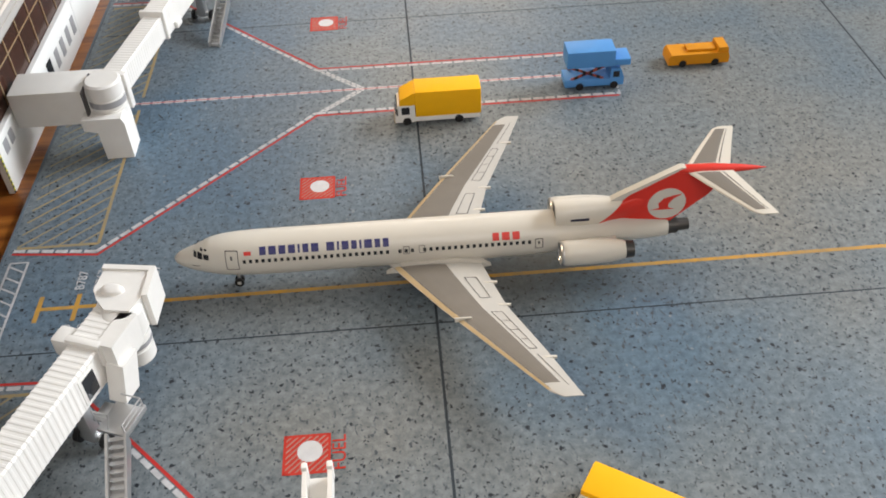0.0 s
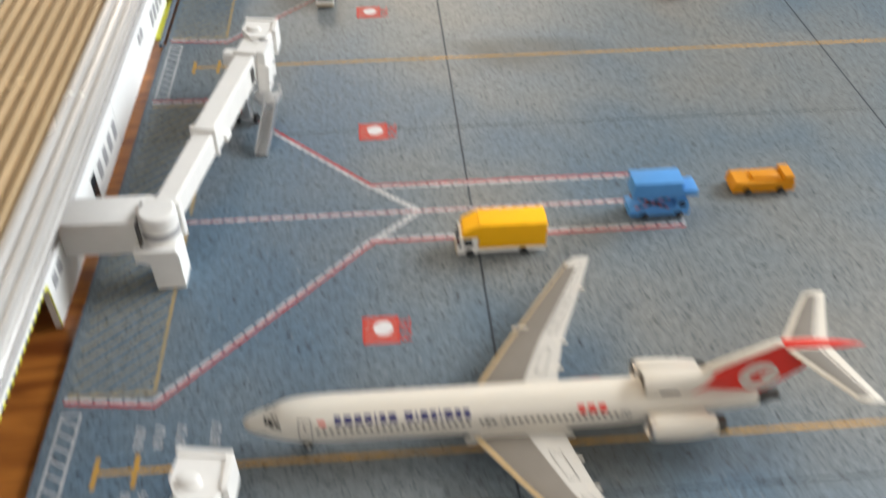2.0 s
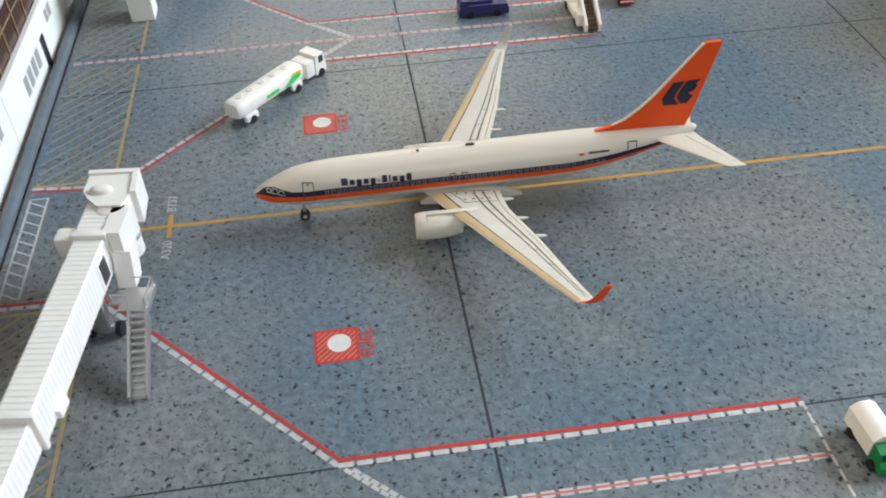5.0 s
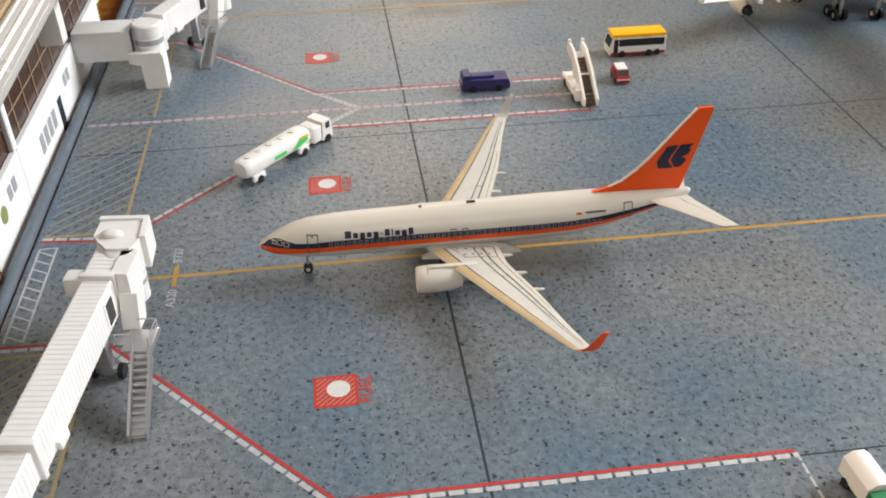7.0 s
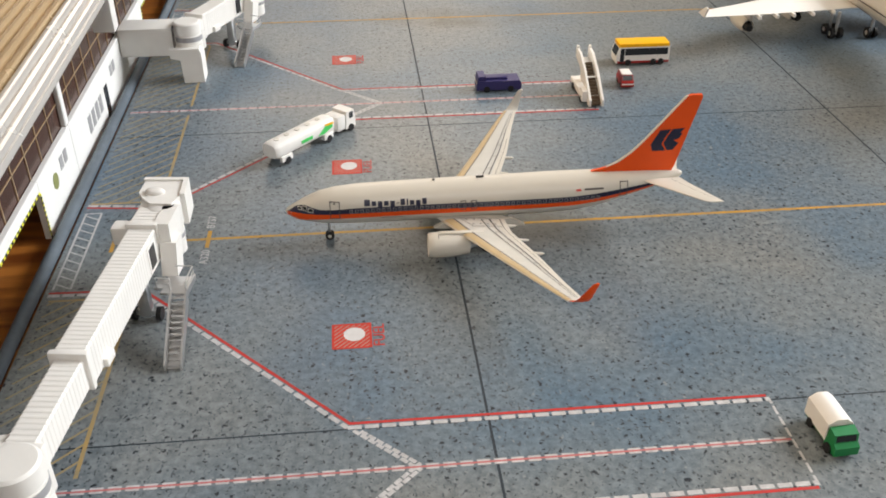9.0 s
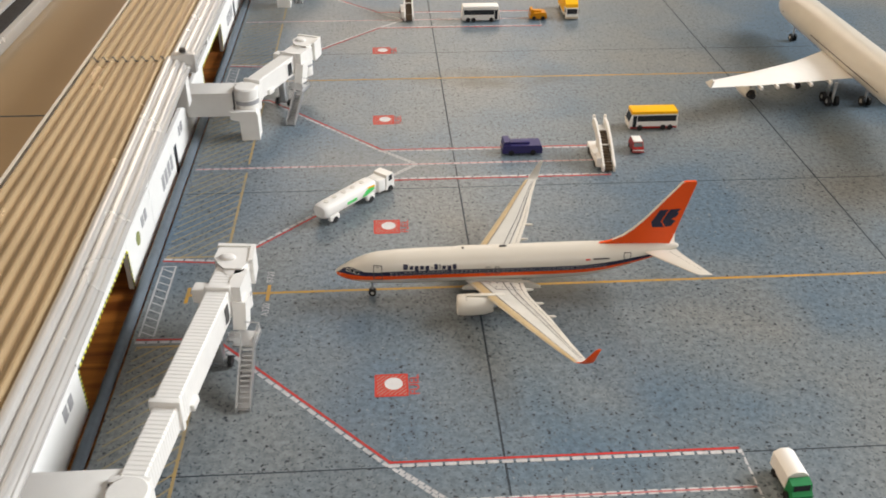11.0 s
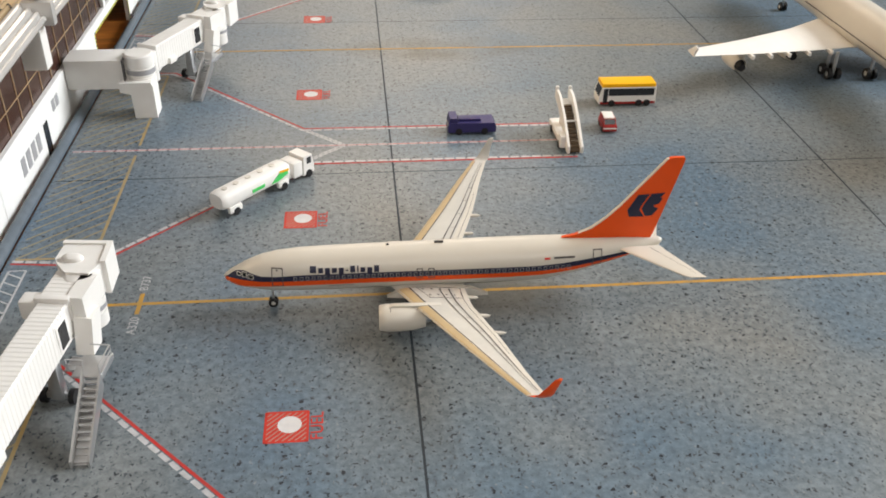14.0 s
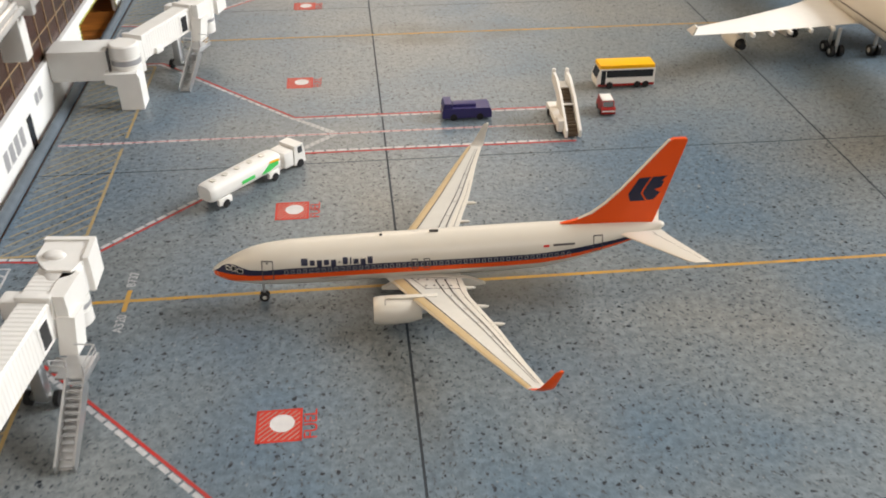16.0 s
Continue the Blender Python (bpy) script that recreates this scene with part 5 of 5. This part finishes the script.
def catering_truck(x, y, turn):
    v = thing("catering_truck", x, y, 0, turn, "sky-blue model catering truck with its body raised on scissors", "truck")
    part("chassis", softened(boxed(0.4, 15.0, -2.9, 2.9, 0.9, 2.9), 0.2), SKY_BLUE, v, smooth=40)
    part("cab", softened(prismed([(0, 0.9), (0, 3.0), (0.9, 5.4), (3.4, 5.6), (3.8, 0.9)], -2.8, 2.8, "y"), 0.25), SKY_BLUE, v, smooth=40)
    part("windscreen", prismed([(0.0, 3.2), (0.75, 5.1), (0.85, 5.05), (0.1, 3.1)], -2.3, 2.3, "y"), GLASS_DARK, v, "dark windscreen")
    part("lifted_body", softened(boxed(2.6, 14.8, -3.1, 3.1, 6.4, 10.9), 0.3), SKY_BLUE, v, "raised sky-blue body", smooth=40)
    part("front_platform", softened(boxed(-1.4, 2.6, -2.8, 2.8, 6.4, 8.2), 0.25), SKY_BLUE, v, smooth=40)
    red = material("red_brown_arm", (0.30, 0.07, 0.05), 0.5)
    for s in (-1, 1):
        part("side_window", boxed(1.2, 2.8, s * 2.83 - 0.04, s * 2.83 + 0.04, 3.2, 4.9), GLASS_DARK, v, "dark side window")
        for flip in (0, 1):
            z0, z1 = (2.9, 6.4) if flip else (6.4, 2.9)
            bm = bmesh.new()
            for i in range(9):
                f0, f1 = i / 9, (i + 1) / 9
                x0, x1 = 5.2 + 8.4 * f0, 5.2 + 8.4 * f1
                a, b = z0 + (z1 - z0) * f0, z0 + (z1 - z0) * f1
                prism(bm, [(x0, a - 0.3), (x1, b - 0.3), (x1, b + 0.3), (x0, a + 0.3)], s * 2.5 - 0.2, s * 2.5 + 0.2, "y", i % 2)
            part("scissor_arm", bm, [red, BLACK], v, "red and black scissor arm")
    wheels(v, [(2.4, -2.6), (2.4, 2.6), (11.2, -2.6), (11.2, 2.6)], 1.0)
    return v


def low_loader(x, y, turn, paint, label, name="airport_tug", long=16.0):
    v = thing(name, x, y, 0, turn, label, "vehicle")
    k = long / 16.0
    part("body", softened(prismed([(0, 0.7), (0, 2.6), (0.5 * k, 3.6), (long - 0.6, 3.6), (long, 2.6), (long, 0.7)], -2.9, 2.9, "y"), 0.3), paint, v, smooth=40)
    part("cab", softened(prismed([(0.2 * k, 3.4), (0.6 * k, 5.0), (3.0 * k, 5.0), (3.3 * k, 3.4)], -2.6, 2.6, "y"), 0.25), paint, v, smooth=40)
    part("conveyor", softened(boxed(3.4 * k, 11.0 * k, -1.5, 1.5, 3.5, 4.3), 0.2), paint, v, smooth=40)
    part("windscreen", boxed(-0.06, 0.1, -2.2, 2.2, 2.1, 3.0), GREY_INK, v, "grey front window")
    wheels(v, [(3.6 * k, -2.6), (3.6 * k, 2.6), (12.2 * k, -2.6), (12.2 * k, 2.6)], 1.0)
    return v


def coach(x, y, turn, roof_paint, label, low_paint=None):
    v = thing("coach", x, y, 0, turn, label, "bus", "coaches")
    part("body", softened(prismed([(0, 0.8), (-0.1, 3.2), (0.8, 6.2), (17.8, 6.2), (18, 0.8)], -3.1, 3.1, "y"), 0.3), WHITE, v, "white lower body", smooth=40)
    part("roof", softened(boxed(0.6, 17.7, -3.05, 3.05, 6.0, 7.4), 0.45), roof_paint, v, "coloured roof", smooth=40)
    for s in (-1, 1):
        part("window_band", boxed(2.8, 17.2, s * 3.12 - 0.05, s * 3.12 + 0.05, 3.5, 5.8), GLASS_DARK, v, "dark window band")
        part("door", boxed(1.2, 2.6, s * 3.12 - 0.06, s * 3.12 + 0.06, 1.1, 5.8), GLASS_DARK, v, "dark door")
        if low_paint:
            part("skirt", boxed(0.4, 17.8, s * 3.12 - 0.05, s * 3.12 + 0.05, 0.8, 1.5), low_paint, v, "red skirt line")
    part("windscreen", prismed([(-0.12, 3.2), (0.7, 5.9), (0.82, 5.85), (0.02, 3.1)], -2.7, 2.7, "y"), GLASS_DARK, v, "dark windscreen")
    wheels(v, [(4.0, -2.9), (4.0, 2.9), (12.6, -2.9), (12.6, 2.9), (15.2, -2.9), (15.2, 2.9)], 1.05)
    return v


def stair_truck(x, y, turn):
    """Foot of the stair at the origin; it climbs towards +y."""
    v = thing("passenger_stairs", x, y, 0, turn, "white model passenger stair truck with brown steps", "stair truck", "passenger stairs")
    run, rise = 15.0, 8.4
    for s in (-1, 1):
        part("side_panel", softened(prismed([(-0.6, 0.6), (-0.6, 2.6), (run * 0.55, 2.6 + rise * 0.55 + 1.2), (run, rise + 3.0), (run + 4.6, rise + 3.2), (run + 4.6, rise + 0.2), (run, rise - 0.6), (1.2, 0.5)], s * 1.9 - 0.35, s * 1.9 + 0.35, "x"), 0.2), WHITE, v, smooth=40)
        part("end_post", softened(boxed(s * 1.9 - 0.45, s * 1.9 + 0.45, run + 3.8, run + 4.9, rise + 0.2, rise + 4.0), 0.2), WHITE, v, smooth=40)
    brown = material("brown_steps", (0.12, 0.085, 0.055), 0.7)
    tread = None
    for i in range(14):
        f = (i + 0.5) / 14
        at = (0, run * f, 1.0 + (rise - 0.8) * f)
        if tread is None:
            tread = part("step", boxed(-1.5, 1.5, -0.45, 0.45, -0.35, 0.25), brown, v, "brown step", at=at)
        else:
            again(tread, at)
    part("ramp", softened(prismed([(0.2, 0.5), (run, rise - 0.9), (run, rise - 1.6), (1.4, 0.5)], -1.5, 1.5, "x"), 0.05), brown, v, "brown stair flight")
    part("platform", boxed(-1.55, 1.55, run - 0.1, run + 4.6, rise - 0.5, rise), WHITE, v)
    part("cross_bar", softened(boxed(-1.9, 1.9, run * 0.5, run * 0.5 + 0.5, 6.4, 6.9), 0.15), WHITE, v)
    part("chassis", softened(boxed(-3.6, 1.9, 3.0, 19.0, 0.9, 2.6), 0.25), WHITE, v, smooth=40)
    part("cab", softened(boxed(-3.8, -2.0, 2.2, 6.0, 0.9, 4.4), 0.3), WHITE, v, smooth=40)
    part("support", softened(boxed(-1.4, 1.4, 13.5, 16.0, 2.5, rise - 1.0), 0.2), WHITE, v, smooth=40)
    for yy in (4.8, 15.0):
        for xx in (-3.4, 1.6):
            part("wheel", rodded((xx - 0.4, yy, 1.05), (xx + 0.4, yy, 1.05), 1.05, n=20), BLACK, v, "black wheel", smooth=40)
    return v


def tank_truck(x, y, turn):
    v = thing("fuel_tanker", x, y, 0, turn, "white model fuel tanker with a green and yellow flash", "tanker truck")
    part("cab", softened(prismed([(0, 0.9), (0, 3.0), (0.6, 6.2), (3.6, 6.2), (4.0, 0.9)], -2.7, 2.7, "y"), 0.4), WHITE, v, smooth=40)
    part("hood", softened(boxed(4.0, 7.2, -2.6, 2.6, 1.2, 5.6), 0.5), WHITE, v, smooth=40)
    part("frame", softened(boxed(4, 11, -1.6, 1.6, 1.2, 2.4), 0.2), WHITE, v, smooth=40)
    rings = []
    for x0, k in ((8.4, 0.86), (9.0, 0.97), (10, 1.0), (29.5, 1.0), (30.6, 0.96), (31.2, 0.84)):
        rings.append([(x0, 2.75 * k * math.copysign(abs(math.sin(q)) ** 0.62, math.sin(q)), 4.35 + 2.25 * k * math.copysign(abs(math.cos(q)) ** 0.62, math.cos(q))) for q in (2 * math.pi * i / 28 for i in range(28))])
    tank = part("tank", loft(bmesh.new(), rings), WHITE, v, "white tank", smooth=50)
    lid = part("hatch", rodded((0, 0, 0), (0, 0, 0.22), 0.75, n=16), CREAM, tank, "round hatch", at=(12.5, 0, 6.58))
    for x0 in (16.5, 20.5, 24.5, 28.2):
        again(lid, (x0, 0, 6.58), tank)
    for s in (-1, 1):
        y0, y1 = sorted((s * 2.73, s * 2.85))
        part("green_flash", prismed([(9.6, 4.9), (12.6, 5.2), (15.4, 3.4), (13.2, 3.2), (9.6, 4.1)], y0, y1, "y"), LIME, tank, "bright green flash")
        part("yellow_flash", prismed([(8.9, 5.0), (9.6, 5.5), (12.6, 5.8), (12.4, 5.3), (9.6, 4.95)], y0, y1, "y"), YELLOW, tank, "yellow flash")
        part("name_bar", boxed(17.6, 21.8, y0, y1, 3.6, 4.5), LIME, tank, "green bar of a name")
        part("side_window", boxed(1.0, 2.6, s * 2.72 - 0.04, s * 2.72 + 0.04, 3.9, 5.7), GLASS_DARK, v, "dark side window")
        part("skirt", softened(boxed(9.5, 13, s * 2.4 - 0.5, s * 2.4 + 0.5, 1.0, 2.6), 0.2), WHITE, v, smooth=40)
        part("rear_skirt", softened(boxed(25.5, 29.5, s * 2.4 - 0.5, s * 2.4 + 0.5, 1.0, 2.6), 0.2), WHITE, v, smooth=40)
    part("windscreen", prismed([(-0.05, 3.4), (0.5, 6.1), (0.6, 6.05), (0.08, 3.3)], -2.4, 2.4, "y"), GLASS_DARK, v, "dark windscreen")
    wheels(v, [(2.0, -2.6), (2.0, 2.6), (11.2, -2.6), (11.2, 2.6), (27.4, -2.6), (27.4, 2.6)], 1.05)
    return v


def refuse_truck(x, y, turn):
    v = thing("delivery_truck", x, y, 0, turn, "model truck with a green cab and white ridged body", "truck")
    part("cab", softened(prismed([(0, 0.7), (0, 2.4), (0.9, 3.0), (1.2, 4.4), (3.0, 4.8), (3.4, 0.7)], -2.2, 2.2, "y"), 0.35), GREEN, v, "green cab", smooth=40)
    part("body", softened(prismed([(-2.3, 1.5), (-2.3, 4.7), (-1.0, 5.8), (0.9, 5.9), (2.3, 4.9), (2.3, 1.5)], 3.3, 10.4, "x"), 0.2), WHITE, v, "white ridged body", smooth=40)
    part("chassis", softened(boxed(3.0, 10.2, -2.0, 2.0, 0.8, 1.7), 0.2), GREEN, v, smooth=40)
    part("windscreen", prismed([(0.85, 3.1), (1.15, 4.25), (1.27, 4.25), (0.97, 3.1)], -1.8, 1.8, "y"), GLASS_DARK, v, "dark windscreen")
    wheels(v, [(2.0, -2.2), (2.0, 2.2), (8.2, -2.0), (8.2, 2.0)], 0.95)
    return v


def fire_truck(x, y, turn):
    v = thing("fire_truck", x, y, 0, turn, "dark red model fire truck with a pale red roof ladder", "fire truck")
    part("body", softened(prismed([(0, 0.9), (0, 3.4), (0.7, 5.6), (21.6, 5.4), (22, 0.9)], -2.5, 2.5, "y"), 0.35), FIRE_RED, v, smooth=40)
    for s in (0.3, 1.1):
        part("roof_stripe", softened(boxed(2.6, 17.5, s - 0.2, s + 0.2, 5.45, 5.85), 0.08), CARD, v, "pale ladder rail")
    part("roof_hatch", softened(boxed(1.0, 3.8, -1.8, 1.8, 5.4, 6.1), 0.2), FIRE_RED, v, smooth=40)
    part("windscreen", prismed([(-0.05, 3.5), (0.55, 5.2), (0.66, 5.2), (0.06, 3.4)], -2.5, 2.5, "y"), GLASS_DARK, v, "dark windscreen")
    for s in (-1, 1):
        part("side_window", boxed(1.0, 3.4, s * 2.52 - 0.04, s * 2.52 + 0.04, 3.4, 4.9), GLASS_DARK, v, "dark side window")
        part("side_locker", boxed(6, 20, s * 2.52 - 0.05, s * 2.52 + 0.05, 1.8, 2.6), BLACK, v, "dark locker line")
    wheels(v, [(4.0, -2.2), (4.0, 2.2), (15.0, -2.2), (15.0, 2.2), (18.4, -2.2), (18.4, 2.2)], 1.15)
    return v


def small_car(x, y, turn):
    v = thing("small_car", x, y, 0, turn, "small red model car with a white roof", "car")
    part("body", softened(prismed([(0, 0.6), (0, 2.0), (0.8, 2.4), (7.2, 2.4), (7.4, 0.6)], -2.0, 2.0, "y"), 0.3), FIRE_RED, v, smooth=40)
    part("cabin", softened(prismed([(0.8, 2.3), (1.6, 3.9), (6.6, 3.9), (7.2, 2.3)], -1.8, 1.8, "y"), 0.25), FIRE_RED, v, smooth=40)
    part("roof_panel", softened(boxed(1.8, 6.4, -1.6, 1.6, 3.85, 4.2), 0.15), WHITE, v, "white roof", smooth=40)
    part("windscreen", prismed([(0.75, 2.5), (1.5, 3.8), (1.6, 3.8), (0.85, 2.5)], -1.5, 1.5, "y"), GLASS_DARK, v, "dark windscreen")
    part("bumper_line", softened(boxed(-0.12, 0.1, -1.9, 1.9, 1.3, 1.7), 0.05), WHITE, v, "white bumper line")
    wheels(v, [(1.6, -1.8), (1.6, 1.8), (5.8, -1.8), (5.8, 1.8)], 0.75, 0.5)
    return v


box_truck(10.2, -163.4, 0)
box_truck(-23.0, -36.2, 85)
box_truck(83.0, 293.0, 90)
catering_truck(68.7, -153.2, 180)
low_loader(98.4, -145.6, 180, ORANGE_Y, "amber-yellow model belt loader", "belt_loader")
low_loader(32.4, 156.2, 0, VIOLET, "dark violet model baggage tractor", "baggage_tractor", 14.0)
low_loader(63.0, 296.5, 0, ORANGE_Y, "small amber-yellow model service car", "service_car", 8.0)
coach(81.2, 174.0, 0, YELLOW, "model airport coach, yellow roof, dark windows, white and red sides", FIRE_RED)
coach(48.2, 295.6, 180, WHITE, "white model airport coach with dark window band")
coach(35.3, -273.8, -33, YELLOW, "model airport coach, yellow roof and dark windows")
stair_truck(66.6, 139.0, 0)
stair_truck(5.0, 294.0, 0)
stair_truck(-5.0, -291.0, 0)
tank_truck(-7.6, 133.8, -132.3)
refuse_truck(74.3, -5.3, 93)
fire_truck(99.5, -38.6, 90)
small_car(79.9, 151.8, 88)
